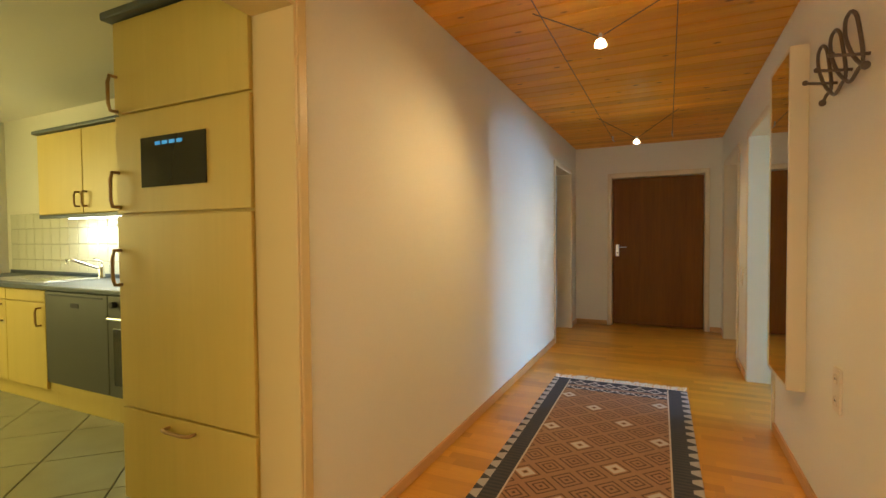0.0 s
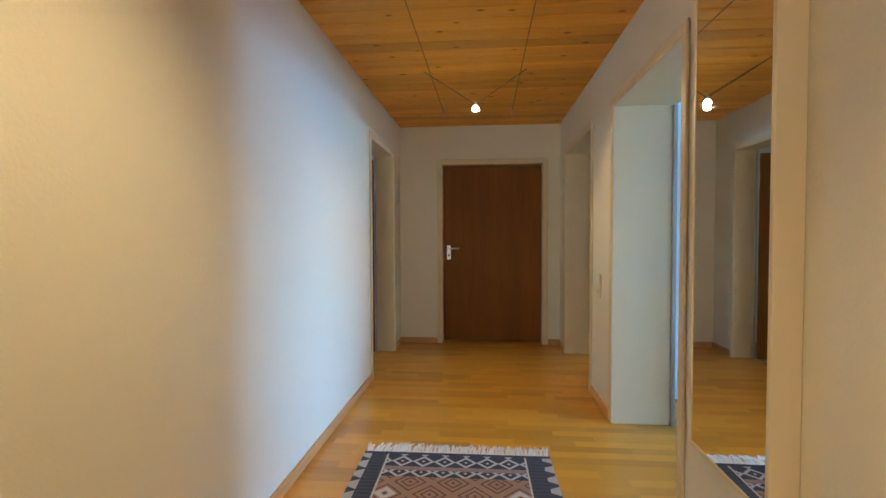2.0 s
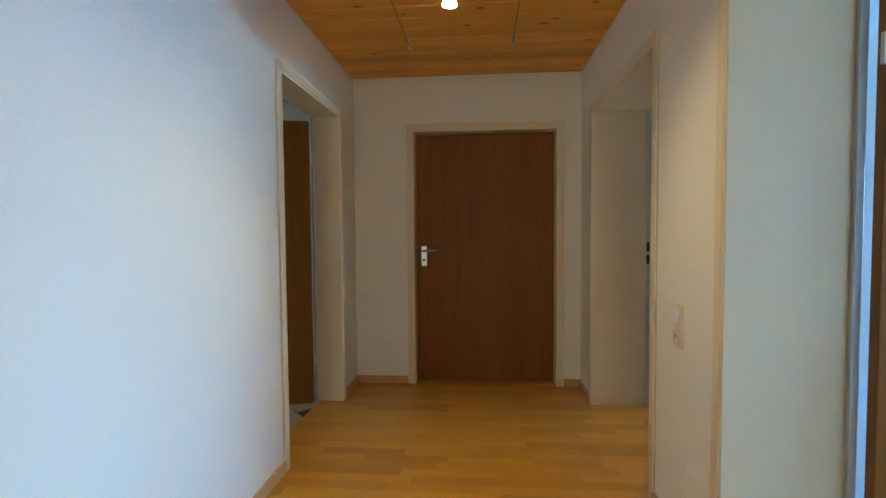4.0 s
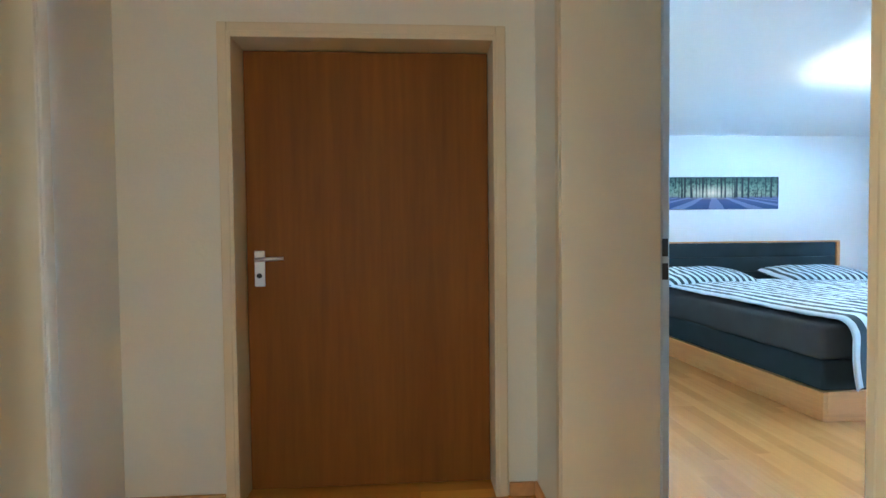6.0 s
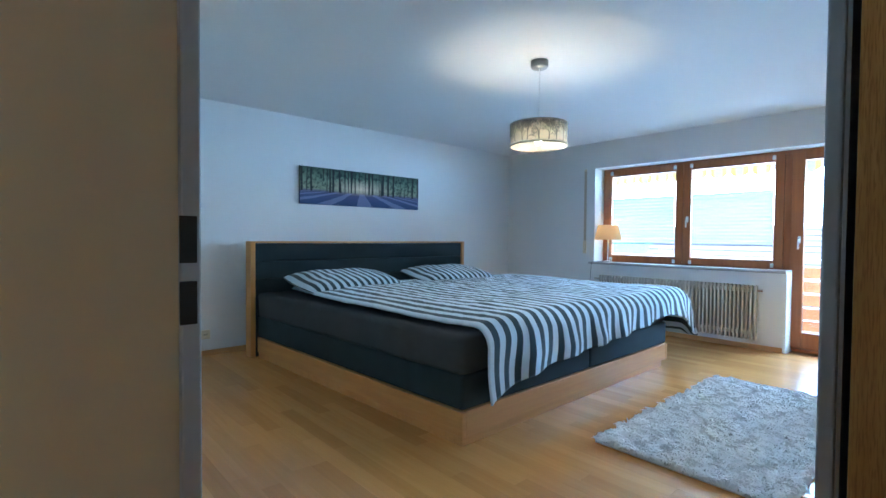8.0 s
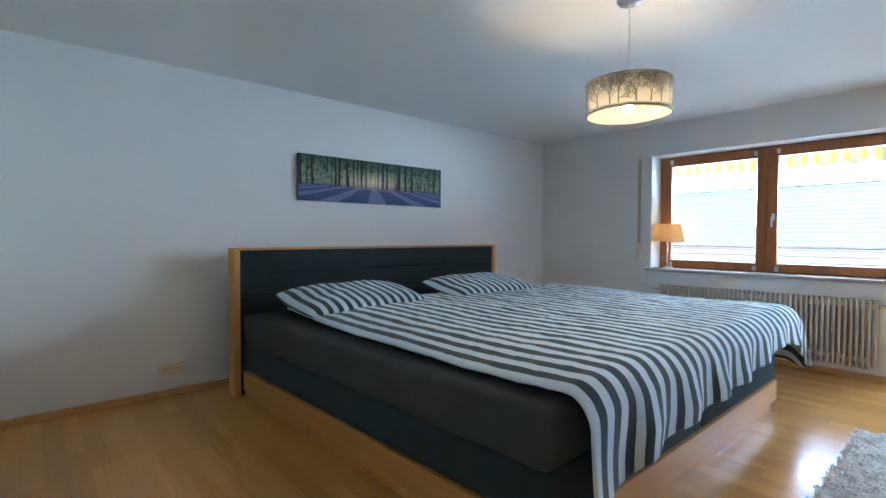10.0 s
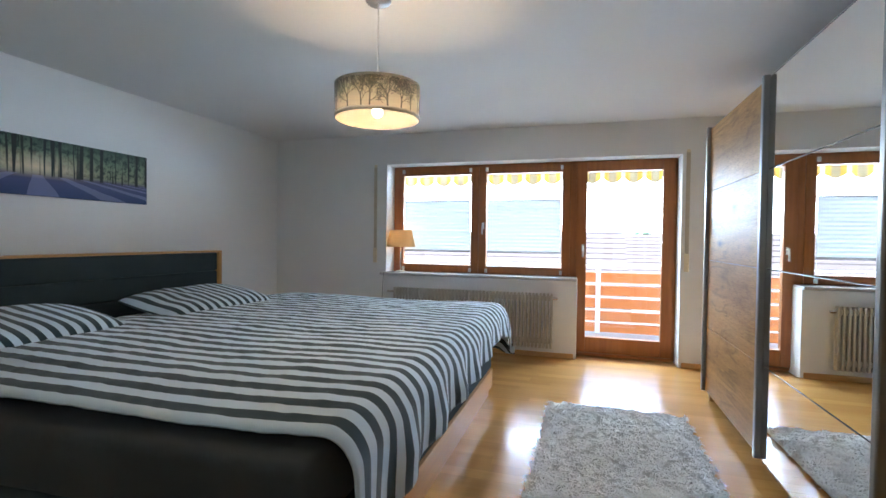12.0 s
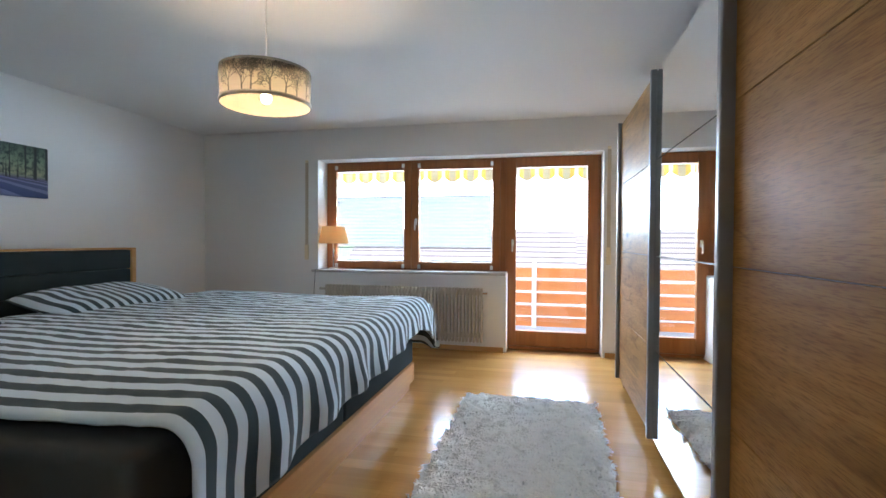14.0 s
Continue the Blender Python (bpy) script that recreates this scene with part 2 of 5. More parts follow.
def tube(bm, pts, r, n=8, closed=False):
    """A round bar along points; r may be a number or one for each point."""
    pts = [Vector(p) for p in pts]
    rings, up = [], Vector((0.123, 0.071, 1)).normalized()
    for i, p in enumerate(pts):
        a = pts[i - 1] if i or closed else p
        b = pts[(i + 1) % len(pts)] if i < len(pts) - 1 or closed else p
        d = (b - a).normalized()
        s = d.cross(up)
        s = s.normalized() if s.length > 0.05 else d.cross(Vector((1, 0, 0))).normalized()
        u = s.cross(d)
        rr = r[i] if isinstance(r, (list, tuple)) else r
        rings.append([bm.verts.new(p + (s * math.cos(2 * math.pi * k / n) + u * math.sin(2 * math.pi * k / n)) * rr) for k in range(n)])
    m = len(rings)
    for i in range(m if closed else m - 1):
        a, b = rings[i], rings[(i + 1) % m]
        for k in range(n):
            bm.faces.new((a[k], a[(k + 1) % n], b[(k + 1) % n], b[k]))
    if not closed:
        bm.faces.new(rings[0][::-1])
        bm.faces.new(rings[-1])
    return bm


def lathe(bm, profile, n=32, cap=False):
    """A turned shape: (radius, z) pairs round the z axis."""
    rings = [[bm.verts.new((r * math.cos(2 * math.pi * k / n), r * math.sin(2 * math.pi * k / n), z)) for k in range(n)] for r, z in profile]
    for a, b in zip(rings, rings[1:]):
        for k in range(n):
            bm.faces.new((a[k], a[(k + 1) % n], b[(k + 1) % n], b[k]))
    if cap:
        bm.faces.new(rings[0][::-1])
        bm.faces.new(rings[-1])
    return bm


def wall_x(name, x0, x1, y0, y1, z1, holes, material, label):
    """A wall between x0 and x1 that runs along y, with holes (y0, y1, z0, z1) through it."""
    bm, y = bmesh.new(), y0
    for a, b, c, d in sorted(holes):
        if a > y:
            box(bm, x0, x1, y, a, -0.05, z1)
        if c > 0.01:
            box(bm, x0, x1, a, b, -0.05, c)
        if d < z1:
            box(bm, x0, x1, a, b, d, z1)
        y = b
    if y < y1:
        box(bm, x0, x1, y, y1, -0.05, z1)
    return struct(name, bm, material, label, "wall")


def wall_y(name, y0, y1, x0, x1, z1, holes, material, label):
    bm, x = bmesh.new(), x0
    for a, b, c, d in sorted(holes):
        if a > x:
            box(bm, x, a, y0, y1, -0.05, z1)
        if c > 0.01:
            box(bm, a, b, y0, y1, -0.05, c)
        if d < z1:
            box(bm, a, b, y0, y1, d, z1)
        x = b
    if x < x1:
        box(bm, x, x1, y0, y1, -0.05, z1)
    return struct(name, bm, material, label, "wall")


# ---------------------------------------------------------------- plan
XL, XLB = -1.07, -1.25       # hall's kitchen-side wall, its two faces
XR, XRB = 0.73, 1.10         # hall's bedroom-side wall, its two faces
YE = 6.74                    # hall's end wall
ZH, ZB = 2.46, 2.39          # ceilings of hall and bedroom
XW, XF = 6.58, 6.785         # bedroom's window wall and the window frames in it
YH, YS = 10.35, 5.16         # bedroom's headboard wall and wardrobe wall
YB = -3.0                    # behind the start
OPL = (5.35, 6.31)           # bathroom doorway in the kitchen-side wall
OP1 = (3.47, 4.53)           # side room doorway
OP2 = (5.185, 6.343)           # bedroom doorway
KIT = (-0.2, 1.13)           # kitchen doorway
ZD = 2.06

wall_x("wall_left", XLB, XL, YB, 7.0, 2.6, [(OPL[0] - 0.016, OPL[1] + 0.016, 0, ZD + 0.016), (KIT[0] - 0.016, KIT[1] + 0.016, 0, ZD + 0.016)], M_WALL, "white textured wallpaper wall of the hall")
wall_x("wall_right", XR, XRB, YB, YH + 0.2, 2.6, [(OP1[0] - 0.016, OP1[1] + 0.016, 0, ZD + 0.016), (OP2[0] - 0.016, OP2[1] + 0.016, 0, ZD + 0.016)], M_WALL, "white textured wallpaper wall between hall and bedroom")
wall_y("wall_end", YE, YE + 0.26, XL, XR, 2.6, [(-0.60, 0.555, 0, 2.05)], M_WALL, "white end wall of the hall")
wall_y("wall_back", YB - 0.2, YB, XLB, XRB, 2.6, [], M_WALL, "plain white wall closing the hall")
# bedroom
wall_y("wall_headboard", YH, YH + 0.2, XRB, XW + 0.4, 2.6, [], M_BEDWALL, "white bedroom wall behind the bed")
wall_y("wall_wardrobe", YS - 0.12, YS, XRB, XW, 2.6, [], M_BEDWALL, "white bedroom wall behind the wardrobe")
wall_x("wall_window", XW, XW + 0.36, 1.2, YH, 2.6, [(5.825, 6.775, 0, 2.05), (6.775, 8.885, 0.805, 2.05), (2.1, 4.85, 0.85, 2.1)], M_BEDWALL, "white outer wall with window and balcony door")
# side room, bathroom and kitchen
wall_y("wall_side_room", 1.2, 1.4, XRB, XW, 2.6, [], M_BEDWALL, "plain white side room wall")
wall_y("wall_bath_back", 7.0, 7.2, -3.6, XL, 2.6, [], M_BEDWALL, "plain bathroom wall")
wall_y("wall_bath_front", 4.3, 4.4, -3.6, XLB, 2.6, [], M_BEDWALL, "plain bathroom wall")
wall_x("wall_bath_far", -3.8, -3.6, 4.3, 7.2, 2.6, [], M_BEDWALL, "plain bathroom wall")
M_KITWALL = wall_paint("kitchen_paint", (0.74, 0.70, 0.58), 60.0, 0.15)
wall_y("wall_kitchen_sink", 2.30, 2.45, -6.0, XLB, 2.6, [], M_KITWALL, "cream kitchen wall above the sink")
wall_y("wall_kitchen_near", -1.9, -1.75, -6.0, XLB, 2.6, [], M_KITWALL, "plain kitchen wall")
wall_x("wall_kitchen_far", -6.2, -6.0, -1.9, 2.45, 2.6, [], M_KITWALL, "plain kitchen wall")

# ceilings
bm = bmesh.new()
y, k = YB, 0
while y < YE - 0.01:
    y2 = min(y + 0.145, YE - 0.004)
    box(bm, XL, XR, y + 0.0055, y2 - 0.0055, ZH, ZH + 0.02, 0.004, 1)
    y += 0.145
struct("ceiling_hall", bm, M_PINE, "varnished knotty pine board ceiling", "ceiling")
# backing sheet whose dark colour supplies the shade between the boards
struct("ceiling_hall_backing", bx(XL, XR, YB, YE, ZH + 0.014, ZH + 0.05), M_PINEGAP, "backing behind the pine boards, coloured dark as the gaps' shade", "ceiling")
struct("ceiling_bedroom", bx(XRB, XW, YS, YH, ZB, ZB + 0.15), M_CEIL, "white painted bedroom ceiling", "ceiling")
struct("ceiling_side_room", bx(XRB, XW, 1.4, YS - 0.12, 2.46, 2.6), M_CEIL, "plain white ceiling", "ceiling")
struct("ceiling_kitchen", bx(-6.0, XLB, -1.75, 2.3, 2.45, 2.6), M_KITWALL, "cream kitchen ceiling", "ceiling")
bm = bmesh.new()
for i in range(26):
    box(bm, -3.6, XLB, 4.4 + i * 0.1 + 0.008, 4.4 + i * 0.1 + 0.092, 2.36, 2.38, 0.006, 1)
M_GREEN = plain("pale_green_slats", (0.33, 0.46, 0.40), 0.4)
struct("ceiling_bath", bm, M_GREEN, "pale green slatted bathroom ceiling", "ceiling")
struct("ceiling_bath_backing", bx(-3.6, XLB, 4.4, 7.0, 2.385, 2.6), M_SUB, "dark gaps behind the slats", "ceiling")
# unseen slab; its overhang is added to keep sun off awning and balcony
struct("shading_slab", bx(-6.3, 8.30, YB - 0.3, YH + 0.3, 2.6, 2.8), M_BEDWALL, "unseen plain slab above the flat, run out over the balcony to block sun", "ceiling")

# ---------------------------------------------------------------- floors
struct("floor", bx(-6.2, XW + 0.3, YB - 0.2, YH + 0.2, -0.25, -0.013), M_SUB, "dark joints under the oak parquet", "floor")
FLOOR = bpy.data.objects["floor"]
M_FLOORTILE = plain("cream_floor_tile", (0.36, 0.35, 0.25), 0.22, 0, 0.12, 5.0)
M_GROUT = plain("grey_grout", (0.09, 0.085, 0.07), 0.9)


def diagonal_tiles(name, x0, x1, y0, y1, s, phase_a, phase_b, material, label):
    """Square tiles laid at 45 degrees, with open joints."""
    bm, g = bmesh.new(), 0.010
    r = s / 2 - g / 2
    for i in range(-40, 40):
        for j in range(-40, 40):
            a, b = phase_a + (i + 0.5) * s * 2 ** 0.5, phase_b + (j + 0.5) * s * 2 ** 0.5
            cx, cy = (b - a) / 2, (a + b) / 2
            if x0 + r < cx < x1 - r and y0 + r < cy < y1 - r:
                d = r * 2 ** 0.5
                low = [bm.verts.new((cx + u * (d + 0.002), cy + v * (d + 0.002), -0.012)) for u, v in ((1, 0), (0, 1), (-1, 0), (0, -1))]
                top = [bm.verts.new((cx + u * d, cy + v * d, -0.002)) for u, v in ((1, 0), (0, 1), (-1, 0), (0, -1))]
                bm.faces.new(top)
                for k in range(4):
                    bm.faces.new((low[k], low[(k + 1) % 4], top[(k + 1) % 4], top[k]))
    ob = part(name, bm, material, FLOOR, label)
    ob["kind"] = "stuff"
    return ob


struct("kitchen_floor_bed", bx(-6.0, -1.2, -1.75, 2.3, -0.013, -0.009), M_GROUT, "grey grout bed of the kitchen floor", "floor")
diagonal_tiles("floor_tiles", -6.6, -0.9, -2.3, 2.9, 0.47, 4.99, -1.835, M_FLOORTILE, "cream diagonal kitchen floor tiles")
struct("bath_floor_bed", bx(-3.6, -1.24, 4.4, 7.0, -0.013, -0.009), M_GROUT, "grey grout bed of the bathroom floor", "floor")
diagonal_tiles("bath_tiles", -4.0, -1.02, 4.2, 7.2, 0.30, 0.2, 0.1, plain("tan_floor_tile", (0.50, 0.40, 0.27), 0.3), "tan bathroom floor tiles")

# ---------------------------------------------------------------- doorways


def doorway(name, x_near, x_far, y0, y1, zt, label, paint=None):
    """A cream lining through a wall that runs along y, with a rounded architrave on the hall side."""
    paint = paint or M_TRIM
    s = 1 if x_far > x_near else -1
    y0, y1, zt = y0 - 0.016, y1 + 0.016, zt + 0.016
    a, b = sorted((x_near - s * 0.012, x_far + s * 0.008))
    ob = struct(name, bx(a, b, y0, y0 + 0.016, 0, zt, 0.004), paint, label, "door frame")
    part("jamb", bx(a, b, y1 - 0.016, y1, 0, zt, 0.004), paint, ob)
    part("head", bx(a, b, y0 + 0.016, y1 - 0.016, zt - 0.016, zt, 0.004), paint, ob)
    c, d = sorted((x_near - s * 0.016, x_near - s * 0.001))
    part("architrave", bx(c, d, y0 - 0.045, y0 + 0.004, 0, zt + 0.045, 0.007), paint, ob)
    part("architrave", bx(c, d, y1 - 0.004, y1 + 0.045, 0, zt + 0.045, 0.007), paint, ob)
    part("architrave", bx(c, d, y0 + 0.004, y1 - 0.004, zt - 0.004, zt + 0.045, 0.007), paint, ob)
    return ob


M_FRAMEWHITE = plain("pale_steel_rebate", (0.46, 0.48, 0.49), 0.35, 0.3, 0.03)
f2 = doorway("door_frame_1", XR, XRB, *OP2, ZD, "cream lacquered deep frame of the open bedroom doorway")
part("rebate", bx(XRB - 0.012, XRB + 0.014, OP2[1] - 0.018, OP2[1] - 0.001, 0, ZD - 0.001, 0.003), M_FRAMEWHITE, f2, "pale metal door rebate")
part("rebate", bx(XRB - 0.012, XRB + 0.014, OP2[0] + 0.001, OP2[0] + 0.018, 0, ZD - 0.001, 0.003), M_FRAMEWHITE, f2)
for z0, z1 in ((1.005, 1.065), (1.09, 1.155)):
    part("strike_hole", bx(XRB - 0.014, XRB + 0.008, OP2[1] - 0.021, OP2[1] - 0.017, z0, z1, 0.001), M_BLACK, f2, "black lock strike recess")
f1 = doorway("door_frame_2", XR, XRB, *OP1, ZD, "cream lacquered deep frame of the side room doorway")
part("rebate", bx(XRB - 0.012, XRB + 0.014, OP1[1] - 0.018, OP1[1] - 0.001, 0, ZD - 0.001, 0.003), M_FRAMEWHITE, f1)
f3 = doorway("door_frame_3", XL, XLB, *OPL, ZD, "cream lacquered deep frame of the bathroom doorway")
part("rebate", bx(XLB - 0.014, XLB + 0.004, OPL[1] - 0.018, OPL[1] - 0.001, 0, ZD - 0.001, 0.003), M_FRAMEWHITE, f3)
doorway("door_frame_4", XL, XLB, *KIT, ZD, "yellowish cream frame of the kitchen doorway", M_KITTRIM)

# entry door at the hall's end
door = struct("door_1", bx(-0.580, 0.535, 6.865, 6.905, 0.006, 2.022, 0.003), M_BROWN, "closed dark brown veneered door at the hall's end", "door")
fr = struct("door_frame_5", bx(-0.60, -0.583, YE - 0.014, YE + 0.2, 0, 2.05, 0.003), M_TRIM, "cream frame round the brown entry door", "door frame")
part("jamb", bx(0.538, 0.555, YE - 0.014, YE + 0.2, 0, 2.05, 0.003), M_TRIM, fr)
part("head", bx(-0.583, 0.538, YE - 0.014, YE + 0.2, 2.027, 2.05, 0.003), M_TRIM, fr)
part("architrave", bx(-0.64, -0.597, YE - 0.016, YE - 0.002, 0, 2.09, 0.006), M_TRIM, fr)
part("architrave", bx(0.552, 0.595, YE - 0.016, YE - 0.002, 0, 2.09, 0.006), M_TRIM, fr)
part("architrave", bx(-0.597, 0.552, YE - 0.016, YE - 0.002, 2.047, 2.09, 0.006), M_TRIM, fr)
h = part("handle_plate", bx(-0.545, -0.498, 6.857, 6.866, 0.95, 1.115, 0.004), M_STEEL, door, "satin steel handle plate")
part("lever", tube(bmesh.new(), [(-0.522, 6.86, 1.075), (-0.522, 6.815, 1.075), (-0.51, 6.808, 1.076), (-0.40, 6.806, 1.08)], [0.010, 0.010, 0.010, 0.007]), M_STEEL, h, "steel lever handle", True)
part("keyhole", tube(bmesh.new(), [(-0.522, 6.858, 1.0), (-0.522, 6.853, 1.0)], 0.012, 12), M_BLACK, h)
struct("door_backing", bx(-0.62, 0.58, 6.93, 7.0, 0, 2.08), M_WALL, "plain wall behind the entry door", "wall")

# bathroom door, ajar into the bathroom
leaf = new("door_2", mesh_of("door_2", bx(-0.90, 0.0, -0.02, 0.02, 0.008, 2.02, 0.003), M_BROWN))
leaf.matrix_world = pose(-1.262, 6.262, 0, 0, 0, 17.5)
tagged(leaf, "dark brown veneered bathroom door standing open inward", "door", "", "structure")
for z in (0.28, 1.72):
    part("hinge", tube(bmesh.new(), [(0.012, -0.022, z), (0.012, -0.022, z + 0.09)], 0.008), M_STEEL, leaf, "steel hinge")
# side room door
leaf = new("door_3", mesh_of("door_3", bx(0.0, 0.95, -0.02, 0.02, 0.008, 2.02, 0.003), M_BROWN))
leaf.matrix_world = pose(XRB + 0.03, OP1[1] - 0.045, 0, 0, 0, -3.0)
tagged(leaf, "dark brown veneered side room door standing wide open", "door", "", "structure")
for z in (0.28, 1.72):
    part("hinge", tube(bmesh.new(), [(-0.012, -0.024, z), (-0.012, -0.024, z + 0.09)], 0.008), M_STEEL, leaf, "steel hinge")

# ---------------------------------------------------------------- skirting
sk = struct("baseboard", bx(XL, XL + 0.016, KIT[1] + 0.05, OPL[0] - 0.05, 0, 0.062, 0.005), M_SKIRT, "narrow oak skirting board along the walls", "baseboard")
for a in ((XL, XL + 0.016, OPL[1] + 0.05, YE, 0, 0.062), (XR - 0.016, XR, YB, OP1[0] - 0.05, 0, 0.062), (XR - 0.016, XR, OP1[1] + 0.05, OP2[0] - 0.05, 0, 0.062),
          (XR - 0.016, XR, OP2[1] + 0.05, YE, 0, 0.062), (XL + 0.016, -0.645, YE - 0.016, YE, 0, 0.062), (0.60, XR - 0.016, YE - 0.016, YE, 0, 0.062),
          (XL, XL + 0.016, YB, KIT[0] - 0.05, 0, 0.062),
          (XRB, XRB + 0.016, OP2[1] + 0.02, YH, 0, 0.05), (XRB + 0.016, XW, YH - 0.016, YH, 0, 0.05), (XW - 0.016, XW, 6.80, YH - 0.016, 0, 0.05), (XW - 0.016, XW, YS, 5.80, 0, 0.05)):
    part("skirting", bx(*a, 0.005), M_SKIRT, sk)

# ---------------------------------------------------------------- hall things


def wall_plate(name, x, y, z, label, kinds, s=-1, w=0.081, horizontal=False):
    """Ivory wall plates one under another (or side by side) with a rocker or a socket in each."""
    t = thing(name, (x, y, z), label, "switch" if "rocker" in kinds else "socket")
    n = len(kinds)
    ext = (w / 2 + 0.0, n * w / 2)
    if horizontal:
        part("cover", bx(s * 0.011, 0, -ext[1], ext[1], -ext[0], ext[0], 0.003), M_SWITCH, t)
    else:
        part("cover", bx(s * 0.011, 0, -ext[0], ext[0], -ext[1], ext[1], 0.003), M_SWITCH, t)
    for i, k in enumerate(kinds):
        c = (n - 1) / 2 * w - i * w
        yy, zz = (c, 0) if horizontal else (0, c)
        if k == "rocker":
            bm = bx(-0.003, 0.003, -0.029, 0.029, -0.029, 0.029, 0.002)
            bmesh.ops.transform(bm, matrix=Matrix.Translation((s * 0.0125, yy, zz)) @ Matrix.Rotation(radians(3), 4, "Y"), verts=bm.verts[:])
            part("rocker", bm, M_WHITEPL, t)
        else:
            bm = bmesh.new()
            lathe(bm, [(0.0225, 0.0), (0.0225, 0.004), (0.020, 0.004), (0.019, -0.006), (0.0, -0.006)], 20)
            bmesh.ops.transform(bm, matrix=Matrix.Translation((s * 0.011, yy, zz)) @ Matrix.Rotation(radians(90 * s), 4, "Y"), verts=bm.verts[:])
            so = part("socket_well", bm, M_SWITCH, t)
            for d in (-0.0095, 0.0095):
                dy, dz = (d, 0) if horizontal else (d, 0)
                part("pin_hole", tube(bmesh.new(), [(s * 0.0125, yy + dy, zz + dz), (s * 0.006, yy + dy, zz + dz)], 0.0042, 8), M_BLACK, so)
    return t


wall_plate("wall_socket", XR, 2.205, 0.63, "ivory double socket plate on the hall wall", ("socket", "socket"), -1, 0.088)
wall_plate("light_switch", XR, 4.886, 0.868, "ivory light switch above a socket on the hall wall", ("rocker", "socket"), -1, 0.084)

# wall mirror in a deep cream frame
mir = thing("wall_mirror", (XR - 0.001, 2.942, 0.47), "tall wall mirror in a deep cream painted frame", "mirror")
for a in ((-0.08, 0, -0.245, -0.227, 0, 1.70), (-0.08, 0, 0.227, 0.245, 0, 1.70), (-0.08, 0, -0.227, 0.227, 0, 0.018), (-0.08, 0, -0.227, 0.227, 1.682, 1.70)):
    part("frame_side", bx(*a, 0.003), M_TRIM, mir)
part("back_panel", bx(-0.07, 0, -0.226, 0.226, 0.019, 1.681), M_TRIM, mir)
part("mirror_pane", bx(-0.077, -0.071, -0.226, 0.226, 0.019, 1.681), M_MIRROR, mir, "clear mirror glass")

# coat rack: one bent wire with three leaning loops and a peg at each crossing
rack = thing("coat_rack", (XR, 2.10, 1.80), "dark bent wire coat rack with three looped hooks", "coat rack")


def smooth_line(pts, n=6):
    """Points on a flowing curve through the given ones."""
    pts = [Vector(p) for p in pts]
    out = []
    for i in range(len(pts) - 1):
        p0, p1, p2, p3 = pts[max(i - 1, 0)], pts[i], pts[i + 1], pts[min(i + 2, len(pts) - 1)]
        for k in range(n):
            t = k / n
            out.append(0.5 * (2 * p1 + (p2 - p0) * t + (2 * p0 - 5 * p1 + 4 * p2 - p3) * t * t + (3 * p1 - p0 - 3 * p2 + p3) * t ** 3))
    return out + [pts[-1]]


RACK_LOOP = ((0.0, 0.05, 0), (0.05, 0.185, 0), (0.085, 0.232, 0), (0.118, 0.25, 0.004), (0.148, 0.226, 0.010), (0.13, 0.16, 0.012), (0.055, 0.075, 0.012))
CROSSINGS = (0.172, 0.0, -0.172)
wire = [(-0.035, 0.236, -0.002), (-0.03, 0.205, 0.02)]
for c in CROSSINGS:
    wire += [(-0.022 - x, c + y, z) for y, z, x in RACK_LOOP]
    if c > CROSSINGS[-1]:
        wire += [(-0.028, c - 0.015, 0.02), (-0.026, c - 0.065, 0.0), (-0.024, c - 0.125, 0.018)]
wire += [(-0.032, CROSSINGS[-1] - 0.03, 0.015), (-0.04, CROSSINGS[-1] - 0.085, -0.002)]
part("bent_wire", tube(bmesh.new(), smooth_line(wire), 0.0068, 8), M_BLACKIRON, rack, "", True)
for end in (wire[0], wire[-1]):
    bm = bmesh.new()
    bmesh.ops.create_uvsphere(bm, u_segments=12, v_segments=8, radius=0.014, matrix=Matrix.Translation(end))
    part("end_knob", bm, M_BLACKIRON, rack, "", True)
for c in CROSSINGS:
    peg = part("peg", tube(bmesh.new(), [(0.0, c + 0.01, 0.062), (-0.05, c + 0.012, 0.066), (-0.105, c + 0.014, 0.074)], 0.0062), M_BLACKIRON, rack, "", True)
    bm = bmesh.new()
    bmesh.ops.create_uvsphere(bm, u_segments=12, v_segments=8, radius=0.011, matrix=Matrix.Translation((-0.105, c + 0.014, 0.076)))
    part("peg_tip", bm, M_BLACKIRON, peg, "", True)

# fuse box cover
fb = thing("fuse_box", (XR, 1.40, 1.28), "flat cream fuse box cover on the hall wall", "fuse box")
part("frame", bx(-0.012, 0, -0.22, 0.215, 0, 0.33, 0.004), M_TRIM, fb)
part("cover", bx(-0.019, -0.013, -0.185, 0.18, 0.045, 0.29, 0.003), M_TRIM, fb, "hinged cream cover")

# cable lighting under the ceiling
for x in (-0.50, 0.155):
    t = thing("light_cable", (x, 6.02, ZH), "thin bare steel light cable strung along the ceiling", "cable", "hall cables")
    part("wire", tube(bmesh.new(), [(0, 0, -0.035), (0, -3.0, -0.045), (0, -6.5, -0.035)], 0.0028, 6), M_BLACKIRON, t)
    part("anchor", tube(bmesh.new(), [(0, 0.0, 0), (0, 0.0, -0.05)], 0.008, 10), M_STEEL, t, "steel ceiling anchor")
    part("tensioner", tube(bmesh.new(), [(0, 0.0, -0.035), (0.01, 0.07, -0.06), (0.0, 0.03, -0.04)], 0.004, 6), M_STEEL, t)
M_BULB = glow("halogen_glow", (1.0, 0.80, 0.52), 4.0)
mm = Mat("spot_glass", 0.2)
